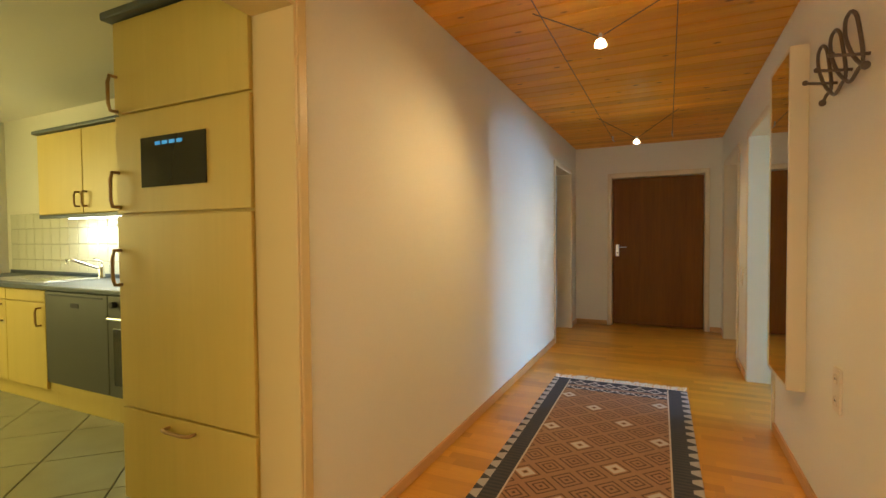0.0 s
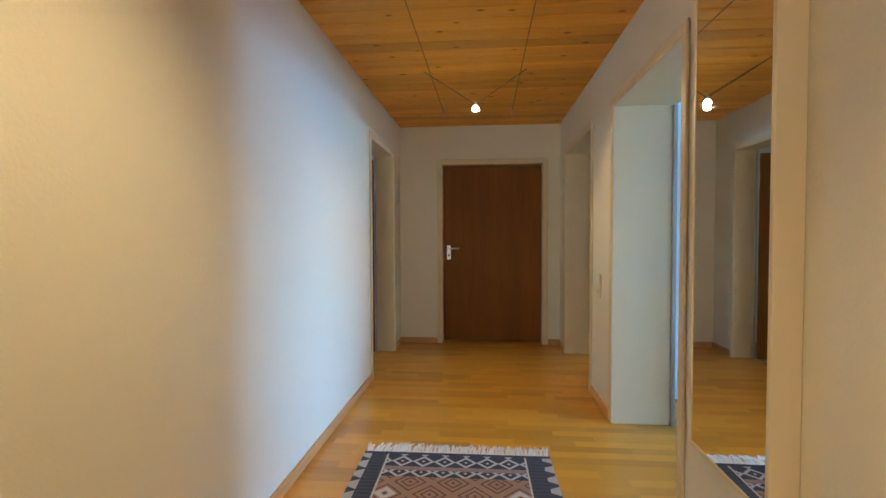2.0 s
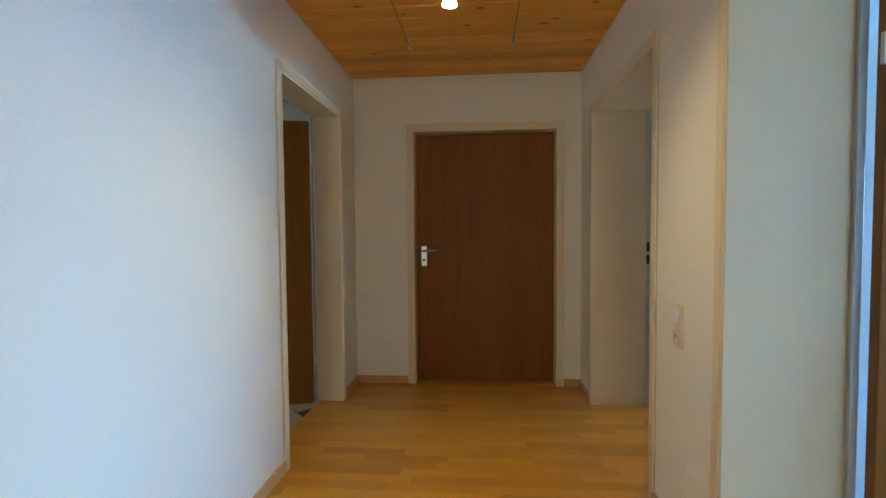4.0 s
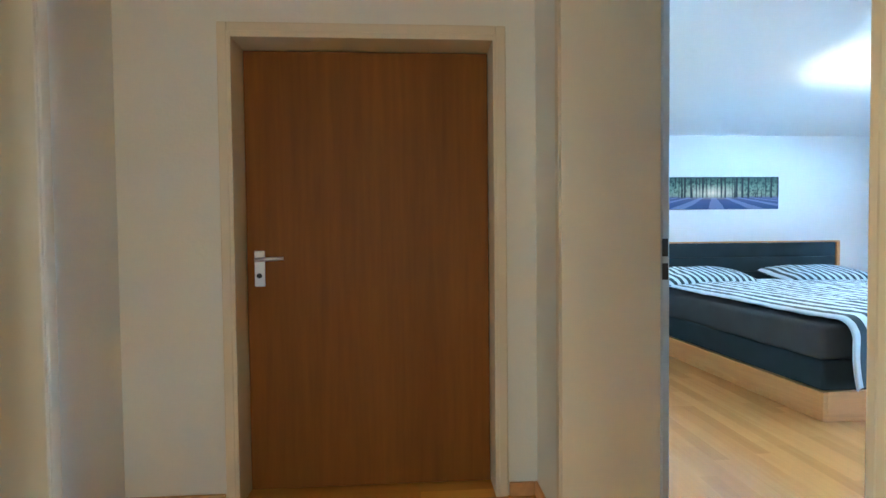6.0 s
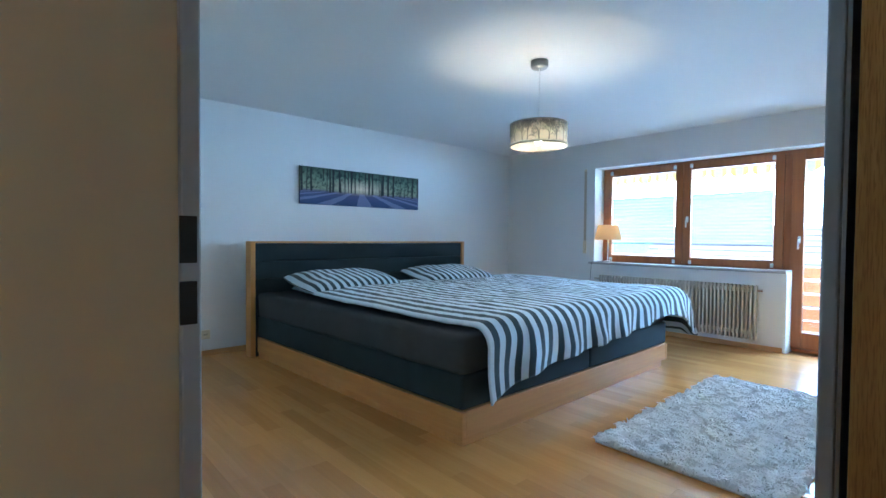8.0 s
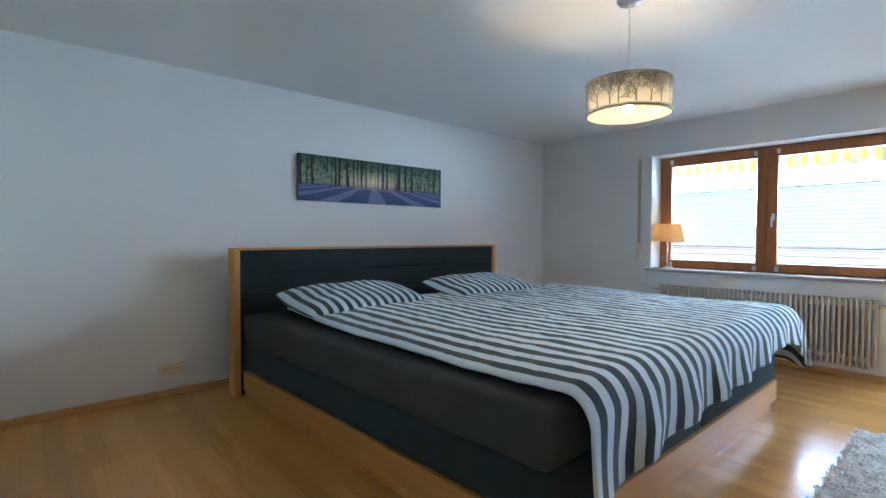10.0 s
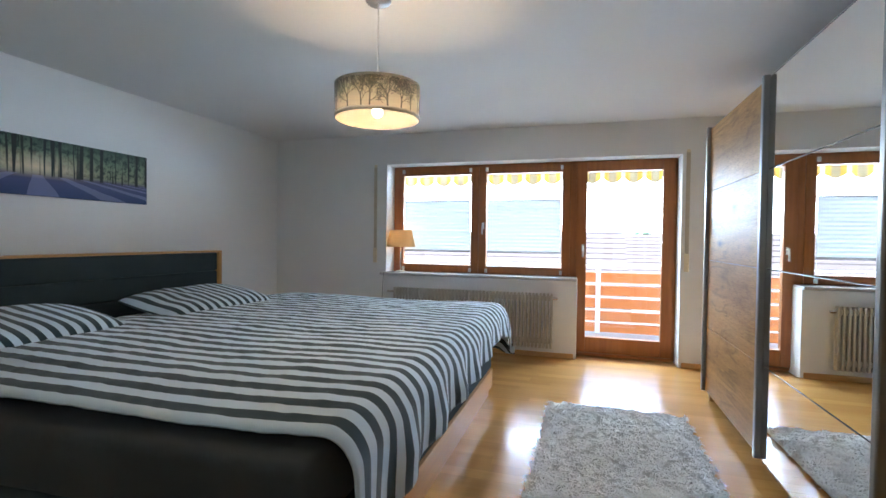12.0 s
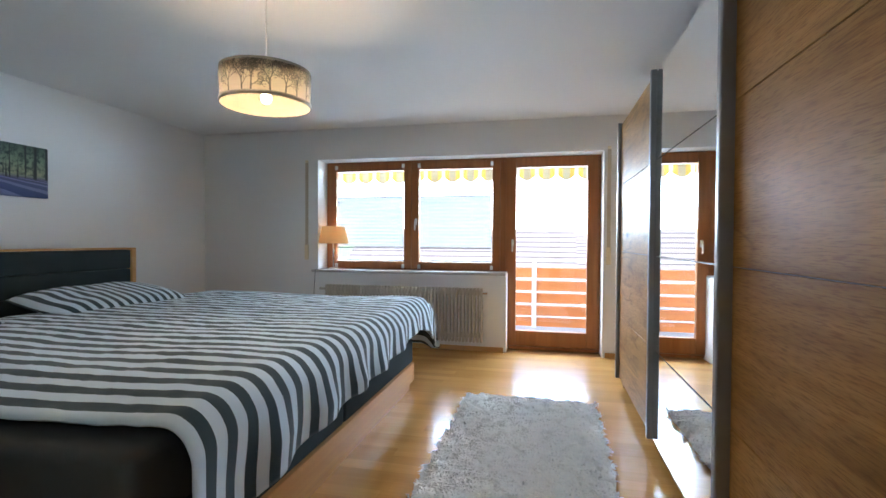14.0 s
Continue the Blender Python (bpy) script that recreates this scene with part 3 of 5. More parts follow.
mm.put("Base Color", (0.9, 0.85, 0.75, 1)).put("Transmission Weight", 0.6)
M_SPOTGLASS = mm.m
SPOTS = ((-0.20, 2.40, 2.235, 2.3, (-0.28, -0.30, -1.0)), (-0.17, 4.93, 2.18, 1.8, (0.1, -0.5, -1.0)))
for sx, sy, sz, watts, aim in SPOTS:
    t = thing("cable_spot", (sx, sy, sz), "small lit halogen spot hanging between two light cables", "spotlight", "hall spots")
    for x in (-0.50, 0.155):
        part("arm", tube(bmesh.new(), [((x - sx) * 1.15, -0.02, (ZH - 0.04 - sz) * 1.12), ((x - sx) * 0.04, 0.0, 0.035)], 0.003, 6), M_BLACKIRON, t)
    part("holder", tube(bmesh.new(), [(0, 0, 0.045), (0, 0, 0.01)], 0.009, 10), M_STEEL, t)
    part("reflector", lathe(bmesh.new(), [(0.010, 0.018), (0.022, 0.008), (0.030, -0.012), (0.031, -0.018)], 20), M_SPOTGLASS, t, "dichroic glass reflector", True)
    bm = bmesh.new()
    bmesh.ops.create_uvsphere(bm, u_segments=14, v_segments=10, radius=0.02, matrix=Matrix.Translation((0, 0, -0.008)))
    part("bulb", bm, M_BULB, t, "glowing halogen bulb", True)
    lamp("halogen", "SPOT", look((sx, sy, sz - 0.04), (sx + aim[0], sy + aim[1], sz - 0.04 + aim[2])), watts, HALO, radius=0.02, spot=(radians(150), 0.9))

# runner rug


def runner_material():
    m = Mat("woven_runner", 0.95)
    x, y, _ = m.sep()
    def tri(v, period, phase=0.0):
        return m.math("ABSOLUTE", m.math("SUBTRACT", m.math("FRACT", m.math("ADD", m.math("DIVIDE", v, period), phase)), 0.5))
    # nested diamonds over the field
    d = m.math("ADD", tri(x, 0.215), tri(y, 0.22))
    d = m.math("MINIMUM", d, m.math("SUBTRACT", 1.0, d))
    ring = m.math("FRACT", m.math("MULTIPLY", d, 6.0))
    brown = m.mix(m.noise(7.0), (0.34, 0.18, 0.09), (0.42, 0.24, 0.13))
    field = m.mix(m.ramp(ring, [(0.0, (1, 1, 1)), (0.30, (1, 1, 1)), (0.36, (0, 0, 0))]), brown, (0.13, 0.065, 0.04))
    # scattered pale lozenges
    row = m.math("FLOOR", m.math("DIVIDE", y, 0.22))
    e = m.math("ADD", m.math("MULTIPLY", tri(m.math("ADD", x, m.math("MULTIPLY", row, 0.215)), 0.645), 3.0), tri(y, 0.22))
    e = m.math("MULTIPLY", e, 0.33)
    pale = m.ramp(e, [(0.0, (0, 0, 0)), (0.028, (0, 0, 0)), (0.036, (1, 1, 1)), (0.082, (1, 1, 1)), (0.09, (0, 0, 0))])
    field = m.mix(pale, field, (0.62, 0.54, 0.43))
    # end panels with a light lattice on navy
    navy = m.mix(m.noise(30.0), (0.028, 0.032, 0.05), (0.06, 0.06, 0.075))
    ls = m.math("ADD", tri(x, 0.115), tri(y, 0.115))
    lat = m.ramp(ls, [(0.0, (1, 1, 1)), (0.08, (1, 1, 1)), (0.1, (0, 0, 0)), (0.32, (0, 0, 0)), (0.36, (1, 1, 1)), (0.5, (1, 1, 1)), (0.55, (0, 0, 0))])
    panel = m.mix(lat, navy, (0.56, 0.50, 0.46))
    ay = m.math("ABSOLUTE", y)
    col = m.mix(m.math("GREATER_THAN", ay, 0.93), field, panel)
    band = m.math("MULTIPLY", m.math("GREATER_THAN", ay, 0.995), m.math("LESS_THAN", ay, 1.035))
    col = m.mix(band, col, m.mix(m.noise(40.0), (0.26, 0.16, 0.12), (0.40, 0.27, 0.21)))
    # navy border with dots and a pale inner line
    ax = m.math("ABSOLUTE", x)
    col = m.mix(m.math("GREATER_THAN", ax, 0.375), col, (0.62, 0.52, 0.40))
    dots = m.ramp(m.math("ADD", tri(x, 0.2, 0.25), tri(y, 0.105)), [(0.0, (0, 0, 0)), (0.42, (0, 0, 0)), (0.47, (1, 1, 1))])
    edge = m.mix(m.math("MULTIPLY", dots, m.math("GREATER_THAN", ax, 0.472)), m.mix(m.wave(9.5, 0.5, None, "Y"), navy, (0.075, 0.075, 0.08)), (0.5, 0.46, 0.42))
    col = m.mix(m.math("GREATER_THAN", ax, 0.385), col, edge)
    col = m.mix(m.math("GREATER_THAN", ay, 1.17), col, navy)
    m.color(m.mix(m.noise(220.0, 1.0), col, m.mix(1.0, col, (0.72, 0.72, 0.72), "MULTIPLY")))
    return m.bump(m.noise(420.0, 1.0), 0.5, 0.003).m


rug = thing("runner_rug", (-0.246, 2.81, 0.0), "brown and navy patterned woven runner rug with white fringe", "rug", "", 0.8)
bm = bmesh.new()
box(bm, -0.52, 0.52, -1.2, 1.2, 0.001, 0.009, 0.003)
part("woven_field", bm, runner_material(), rug)
rng = random.Random(3)
bm = bmesh.new()
for i in range(150):
    x = -0.505 + i * 1.01 / 149
    dx, ln = rng.uniform(-0.035, 0.035), rng.uniform(0.085, 0.125)
    tube(bm, [(x, 1.195, 0.006), (x + dx * 0.4, 1.195 + ln * 0.5, 0.014), (x + dx, 1.195 + ln, 0.005)], [0.0042, 0.0038, 0.003], 4)
part("fringe", bm, fabric("cotton_fringe", (0.80, 0.75, 0.65)), rug, "white cotton fringe")

# ---------------------------------------------------------------- kitchen
def bow_handle(parent, p, length, vertical=True, out=(0, -1, 0)):
    o = Vector(out)
    d = Vector((0, 0, 1)) if vertical else Vector((1, 0, 0))
    p = Vector(p)
    pts = [p - d * length / 2, p - d * length / 2 + o * 0.03, p - d * length * 0.3 + o * 0.038, p + d * length * 0.3 + o * 0.038, p + d * length / 2 + o * 0.03, p + d * length / 2]
    return part("handle", tube(bmesh.new(), pts, 0.008, 8), M_WOODHANDLE, parent, "brown bow handle", True)


M_WOODHANDLE = plain("bronze_handle", (0.42, 0.25, 0.09), 0.4, 0.1)
FY = 1.12
fri = thing("tall_cabinet", (-2.084, FY, 0), "tall beech kitchen cabinet with built-in oven niche", "cabinet")
part("carcass", bx(0.0, 0.824, 0.02, 0.62, 0.08, 2.20, 0.003), M_BEECH, fri)
part("plinth", bx(0.0, 0.824, 0.05, 0.6, 0.0, 0.08), M_BEECH, fri)
for z0, z1, hz in ((1.80, 2.195, 1.885), (1.366, 1.79, 1.47), (0.517, 1.356, 1.13)):
    d = part("door", bx(0.004, 0.816, -0.0, 0.019, z0, z1, 0.004), M_BEECH, fri)
    bow_handle(d, (0.025, 0.0, hz), 0.15)
d = part("drawer", bx(0.004, 0.816, 0.0, 0.019, 0.10, 0.507, 0.004), M_BEECH, fri)
bow_handle(d, (0.40, 0.0, 0.465), 0.16, False)
part("cornice", bx(-0.03, 0.828, -0.035, 0.62, 2.201, 2.236, 0.008), M_WORKTOP, fri, "dark grey cornice")
ov = part("appliance_front", bx(0.187, 0.587, -0.006, 0.0, 1.471, 1.679, 0.002), M_DARKGLASS, fri, "dark glass appliance front")
M_LED = glow("blue_display", (0.05, 0.35, 0.8), 0.02)
for i in range(4):
    part("display_bar", bx(0.285 + i * 0.045, 0.318 + i * 0.045, -0.008, -0.006, 1.642, 1.656), M_LED, ov, "blue lit display segment")
struct("wall_kitchen_return", bx(-2.09, XLB, 1.75, 2.30, -0.05, 2.6), M_KITWALL, "cream kitchen wall beside the tall cabinet", "wall")

wc_y0, wc_y1 = 1.95, 2.298
for i, (a, b) in enumerate(((-4.60, -3.957), (-3.955, -3.31), (-3.308, -2.72), (-2.718, -2.2))):
    c = thing("wall_cabinet", (a, wc_y0, 1.455), "beech wall cabinet over the kitchen worktop", "cabinet", "wall cabinets")
    part("carcass", bx(0, b - a - 0.002, 0.02, wc_y1 - wc_y0, 0, 0.66, 0.002), M_BEECH, c)
    d = part("door", bx(0.003, b - a - 0.005, 0, 0.018, 0.004, 0.655, 0.004), M_BEECH, c)
    bow_handle(d, ((b - a - 0.05) if i % 2 == 0 else 0.05, 0.0, 0.11), 0.11)
    part("cornice", bx(-0.001 if i else -0.02, b - a, -0.03, wc_y1 - wc_y0, 0.661, 0.69, 0.006), M_WORKTOP, c, "dark grey cornice")
    part("light_rail", bx(0.0, b - a, 0.0, 0.03, -0.03, -0.001, 0.004), M_WORKTOP, c, "dark grey light rail")
lamp("under_cabinet_light", "AREA", pose(-4.1, 2.12, 1.41), 0.4, (1.0, 0.95, 0.75), size=1.0, size_y=0.08)
tb = thing("under_cabinet_lamp", (-4.1, 2.18, 1.454), "slim lit strip lamp under the wall cabinets", "lamp")
part("tube_body", bx(-0.5, 0.5, -0.02, 0.02, -0.022, 0, 0.004), glow("strip_glow", (1.0, 0.96, 0.8), 0.5), tb)

M_CTILE = plain("glazed_cream_tile", (0.68, 0.66, 0.52), 0.15, 0, 0.06, 3.0)
sp = struct("splashback", bx(-5.9, -2.1, 2.292, 2.299, 0.93, 1.46), plain("pale_tile_grout", (0.46, 0.44, 0.34), 0.9), "cream tiled splashback over the worktop", "tiles")
me = mesh_of("tile", bx(-0.072, 0.072, -0.007, 0, -0.072, 0.072, 0.003, 1), M_CTILE)
for i in range(25):
    for j in range(4):
        o = new("tile", me)
        o.parent = sp
        o.location = (-5.83 + i * 0.15, 2.292, 0.985 + j * 0.15)
BY = 1.72
wt = thing("worktop", (-5.9, BY, 0.885), "dark grey kitchen worktop with inset sink", "worktop")
part("slab", bx(0, 3.8, -0.03, 0.57, 0, 0.036, 0.008), M_WORKTOP, wt)
part("upstand", bx(0, 3.8, 0.55, 0.57, 0.037, 0.07, 0.004), M_WORKTOP, wt)
snk = thing("sink", (-4.68, 2.0, 0.922), "stainless steel inset sink with drainer", "sink")
part("rim", bx(-0.5, 0.5, -0.22, 0.2, 0, 0.006, 0.002), M_STEEL, snk)
part("bowl", bx(0.02, 0.42, -0.16, 0.14, 0.005, 0.009, 0.002), M_CHROME, snk)
for i in range(6):
    part("drainer_rib", bx(-0.44, -0.06, -0.15 + i * 0.055, -0.135 + i * 0.055, 0.005, 0.010, 0.002), M_STEEL, snk)
fc = thing("faucet", (-4.20, 2.2, 0.927), "chrome single lever kitchen faucet", "faucet")
part("body", lathe(bmesh.new(), [(0.03, 0), (0.03, 0.01), (0.022, 0.02), (0.022, 0.09), (0.018, 0.11), (0.0, 0.112)], 20), M_CHROME, fc, "", True)
part("spout", tube(bmesh.new(), [(0, 0, 0.07), (-0.10, -0.05, 0.11), (-0.22, -0.11, 0.155), (-0.26, -0.13, 0.15), (-0.262, -0.131, 0.12)], [0.012, 0.012, 0.013, 0.014, 0.014], 10), M_CHROME, fc, "", True)
part("lever", tube(bmesh.new(), [(0, 0, 0.11), (0.02, 0.0, 0.135), (-0.05, -0.03, 0.165)], [0.012, 0.011, 0.008], 8), M_CHROME, fc, "", True)


def base_unit(x0, x1, label, material, kind="cupboard"):
    c = thing("base_cabinet" if kind == "cupboard" else kind, (x0, BY, 0), label, "cabinet" if kind == "cupboard" else "appliance", "kitchen base units")
    w = x1 - x0
    part("carcass", bx(0.001, w - 0.001, 0.02, 0.56, 0.13, 0.884), M_BEECH, c)
    part("plinth", bx(0.001, w - 0.001, 0.06, 0.5, 0, 0.129), M_BEECH, c)
    if kind == "cupboard":
        part("drawer", bx(0.003, w - 0.003, 0, 0.019, 0.79, 0.877, 0.003), material, c)
        d = part("door", bx(0.003, w - 0.003, 0, 0.019, 0.14, 0.782, 0.003), material, c)
        bow_handle(d, (w - 0.06, 0.0, 0.68), 0.13)
    else:
        d = part("front", bx(0.003, w - 0.003, 0, 0.02, 0.20, 0.877, 0.004), material, c, "brushed steel front")
        if kind == "dishwasher":
            part("grip", bx(w / 2 - 0.05, w / 2 + 0.05, -0.003, 0.0, 0.77, 0.805, 0.002), M_BLACK, d)
            part("top_slot", bx(0.05, w - 0.05, -0.003, 0.0, 0.845, 0.86, 0.002), M_BLACK, d)
        else:
            part("knob", tube(bmesh.new(), [(0.09, 0, 0.82), (0.09, -0.03, 0.82)], 0.022, 16), M_BLACK, d)
            part("rail", tube(bmesh.new(), [(0.05, -0.03, 0.73), (w - 0.05, -0.03, 0.73)], 0.009), M_STEEL, d)
            part("window", bx(0.06, w - 0.06, -0.003, 0, 0.28, 0.66, 0.002), M_DARKGLASS, d)


base_unit(-5.2, -4.62, "beech kitchen base cabinet with drawer", M_BEECH)
base_unit(-4.62, -4.04, "beech kitchen base cabinet with drawer", M_BEECH)
M_DULLSTEEL = plain("dull_appliance_steel", (0.13, 0.13, 0.11), 0.42, 0.6, 0.04)
base_unit(-4.04, -3.265, "dull steel fronted dishwasher under the worktop", M_DULLSTEEL, "dishwasher")
base_unit(-3.265, -2.60, "dull steel built-in oven under the worktop", M_DULLSTEEL, "oven")

# ---------------------------------------------------------------- bedroom window and balcony door
def casement(name, y0, y1, z0, z1, rail, label, handle_y, pane_z0=None):
    """A timber casement in the outer wall: sash, glass, handle."""
    t = struct(name, bx(XF, XF + 0.07, y0, y0 + rail, z0, z1, 0.006), M_WINWOOD, label, "window")
    part("stile", bx(XF, XF + 0.07, y1 - rail, y1, z0, z1, 0.006), M_WINWOOD, t)
    lo = rail if pane_z0 is None else pane_z0 - z0
    part("bottom_rail", bx(XF, XF + 0.069, y0 + rail, y1 - rail, z0, z0 + lo, 0.006), M_WINWOOD, t)
    part("top_rail", bx(XF, XF + 0.069, y0 + rail, y1 - rail, z1 - rail, z1, 0.006), M_WINWOOD, t)
    g = part("pane", bx(XF + 0.03, XF + 0.036, y0 + rail, y1 - rail, z0 + lo, z1 - rail), M_GLASS, t, "clear glass pane")
    g.visible_shadow = False
    if handle_y:
        hz = (z0 + z1) / 2 - 0.07 if z0 > 0.5 else 1.13
        hp = part("handle_plate", bx(XF - 0.008, XF, handle_y - 0.013, handle_y + 0.013, hz - 0.03, hz + 0.04, 0.003), M_WHITEPL, t)
        part("handle", tube(bmesh.new(), [(XF - 0.006, handle_y, hz + 0.02), (XF - 0.045, handle_y, hz + 0.02), (XF - 0.05, handle_y, hz), (XF - 0.05, handle_y, hz - 0.09)], 0.009), M_WHITEPL, hp, "white window handle", True)
    return t


fo = struct("window_frame", bx(XF + 0.02, XF + 0.09, 8.835, 8.885, 0.805, 2.05, 0.004), M_WINWOOD, "dark brown timber outer window frame", "window")
part("frame_top", bx(XF + 0.02, XF + 0.09, 5.825, 8.835, 2.01, 2.05, 0.004), M_WINWOOD, fo)
part("frame_post", bx(XF + 0.02, XF + 0.09, 5.825, 5.865, 0.0, 2.009, 0.004), M_WINWOOD, fo)
part("frame_post", bx(XF + 0.02, XF + 0.09, 6.755, 6.87, 0.0, 2.009, 0.004), M_WINWOOD, fo)
part("frame_bottom", bx(XF + 0.02, XF + 0.09, 6.871, 8.834, 0.805, 0.85, 0.004), M_WINWOOD, fo)
part("threshold", bx(XF - 0.02, XF + 0.12, 5.866, 6.754, 0.0, 0.03, 0.004), M_WINWOOD, fo)
casement("window_1", 7.855, 8.845, 0.83, 2.027, 0.088, "dark brown timber window casement", 0)
casement("window_2", 6.86, 7.853, 0.83, 2.027, 0.086, "dark brown timber window casement with white handle", 7.80)
casement("door_4", 5.85, 6.80, 0.032, 2.045, 0.11, "glazed dark brown timber balcony door", 6.725, 0.195)
# pleated blinds clamped to the casements
mb = Mat("pleated_blind_cloth", 0.9)
mb.put("Base Color", (0.86, 0.88, 0.90, 1)).put("Transmission Weight", 0.0)
tr = mb.t.nodes.new("ShaderNodeBsdfTranslucent")
tr.inputs[0].default_value = (0.88, 0.91, 0.94, 1)
mx = mb.t.nodes.new("ShaderNodeMixShader")
mx.inputs[0].default_value = 0.075
mb.link(mb.b.outputs[0], mx.inputs[1]).link(tr.outputs[0], mx.inputs[2]).link(mx.outputs[0], mb.t.nodes["Material Output"].inputs[0])
M_BLIND = mb.m
for a, b in ((7.948, 8.752), (6.951, 7.762)):
    t = thing("pleated_blind", (XF + 0.012, (a + b) / 2, 1.065), "white pleated blind half lowered before the window glass", "blind", "window blinds")
    w = (b - a) / 2
    bm = bmesh.new()
    n = 28
    rows = [[bm.verts.new((0.005 * (1 if i % 2 else -1), s * (w - 0.006), 0.02 + i * 0.555 / n)) for s in (-1, 1)] for i in range(n + 1)]
    for p, q in zip(rows, rows[1:]):
        bm.faces.new((p[0], p[1], q[1], q[0]))
    cl = part("cloth", bm, M_BLIND, t)
    part("bottom_bar", bx(-0.009, 0.009, -w, w, -0.002, 0.012, 0.003), M_GREYMETAL, t, "grey blind rail")
    part("top_bar", bx(-0.010, 0.010, -w, w, 0.575, 0.588, 0.003), M_GREYMETAL, t, "grey blind rail")
    for s in (-1, 1):
        for z in (-0.225, 0.90):
            part("clamp", bx(-0.036, -0.012, s * (w - 0.0) - 0.014, s * (w - 0.0) + 0.014, z, z + 0.045, 0.003), M_WHITEPL, t, "white plastic clamp")
        part("cord", tube(bmesh.new(), [(0, s * (w - 0.01), -0.18), (0, s * (w - 0.01), 0.90)], 0.0012, 5), M_WHITEPL, t)
sill = struct("window_sill", bx(XW - 0.035, XF + 0.02, 6.778, 8.95, 0.795, 0.824, 0.004), M_MARBLE, "grey stone inner window sill", "window sill")
for y, z0, z1, yb in ((9.02, 0.95, 2.05, 9.02), (5.775, 0.945, 2.09, 5.77)):
    t = thing("shutter_strap", (XW, y, z0), "beige roller shutter strap in its wall winder", "strap", "shutter straps")
    part("strap", bx(-0.010, -0.004, -0.017, 0.017, 0.15, z1 - z0 - 0.02, 0), plain("beige_webbing", (0.52, 0.46, 0.36), 0.9), t)
    part("guide", bx(-0.014, -0.001, -0.016, 0.016, z1 - z0 - 0.03, z1 - z0, 0.003), M_SWITCH, t)
    part("winder", bx(-0.022, -0.001, -0.022, 0.022, -0.02, 0.15, 0.006), M_SWITCH, t, "ivory winder plate")

# radiator
rad = thing("radiator", (XW, 7.88, 0.0), "cream ribbed column radiator under the window", "radiator")
n = 47
rib = mesh_of("rib", bx(-0.10, -0.035, -0.0115, 0.0115, 0.105, 0.665, 0.008, 2), M_RAD)
for i in range(n):
    o = new("rib", rib)
    o.parent = rad
    o.location = (0, -0.86 + i * 1.72 / (n - 1), 0)
part("header", bx(-0.085, -0.05, -0.875, 0.875, 0.15, 0.20, 0.01), M_RAD, rad)
part("header", bx(-0.085, -0.05, -0.875, 0.875, 0.59, 0.64, 0.01), M_RAD, rad)
part("valve", tube(bmesh.new(), [(-0.068, 0.875, 0.615), (-0.068, 0.95, 0.615), (-0.02, 0.97, 0.615), (0.0, 0.97, 0.615)], 0.012), M_RAD, rad)
part("end_plug", tube(bmesh.new(), [(-0.068, -0.875, 0.615), (-0.068, -0.92, 0.615)], 0.014), M_CHROME, rad)
for s in (-0.6, 0.6):
    part("bracket", bx(-0.05, 0, s - 0.015, s + 0.015, 0.4, 0.44), M_RAD, rad)

# table lamp on the sill
tl = thing("table_lamp", (6.70, 8.755, 0.824), "small lit table lamp with orange shade on the sill", "lamp")
part("base", lathe(bmesh.new(), [(0.0, 0), (0.055, 0.0), (0.055, 0.012), (0.012, 0.02), (0.0, 0.02)], 24), M_STEEL, tl, "", True)
part("stem", tube(bmesh.new(), [(0, 0, 0.015), (0, 0, 0.36)], 0.009, 10), M_CHROME, tl, "chrome stem", True)
ms = Mat("amber_lampshade", 0.9)
ms.put("Base Color", (0.82, 0.62, 0.36, 1))
tr = ms.t.nodes.new("ShaderNodeBsdfTranslucent")
tr.inputs[0].default_value = (1.0, 0.78, 0.46, 1)
mx = ms.t.nodes.new("ShaderNodeMixShader")
mx.inputs[0].default_value = 0.6
ms.link(ms.b.outputs[0], mx.inputs[1]).link(tr.outputs[0], mx.inputs[2]).link(mx.outputs[0], ms.t.nodes["Material Output"].inputs[0])
part("shade", lathe(bmesh.new(), [(0.172, 0.292), (0.126, 0.484), (0.124, 0.484), (0.170, 0.292), (0.172, 0.292)], 40), ms.m, tl, "amber cloth shade", True)
bm = bmesh.new()
bmesh.ops.create_uvsphere(bm, u_segments=12, v_segments=8, radius=0.028, matrix=Matrix.Translation((0, 0, 0.40)))
part("bulb", bm, glow("lamp_bulb_glow", (1.0, 0.66, 0.3), 1.2), tl, "", True)
part("cord", tube(bmesh.new(), [(0, 0, 0.006), (-0.10, 0.10, 0.005), (-0.165, 0.14, 0.0), (-0.172, 0.15, -0.2), (-0.17, 0.16, -0.45), (-0.165, 0.17, -0.60)], 0.003, 6), M_BLACK, tl, "black cord")
lamp("table_lamp_light", "POINT", pose(6.70, 8.755, 1.23), 0.2, WARM, radius=0.03)

# pendant lamp
LX, LY = 3.70, 7.67
pend = thing("pendant_lamp", (LX, LY, 0), "drum pendant lamp with tree cut-out metal shade", "lamp")
R, Z0, Z1 = 0.203, 1.783, 1.943
part("canopy", lathe(bmesh.new(), [(0.0, ZB), (0.062, ZB), (0.062, ZB - 0.040), (0.052, ZB - 0.052), (0.0, ZB - 0.055)], 28), M_GREYMETAL, pend, "brushed steel ceiling canopy", True)
part("cord", tube(bmesh.new(), [(0, 0, ZB - 0.02), (0, 0, 1.90)], 0.0035, 8), M_WHITEPL, pend)
mi = Mat("shade_lining", 0.8)
mi.put("Base Color", (0.20, 0.165, 0.12, 1))
tr = mi.t.nodes.new("ShaderNodeBsdfTranslucent")
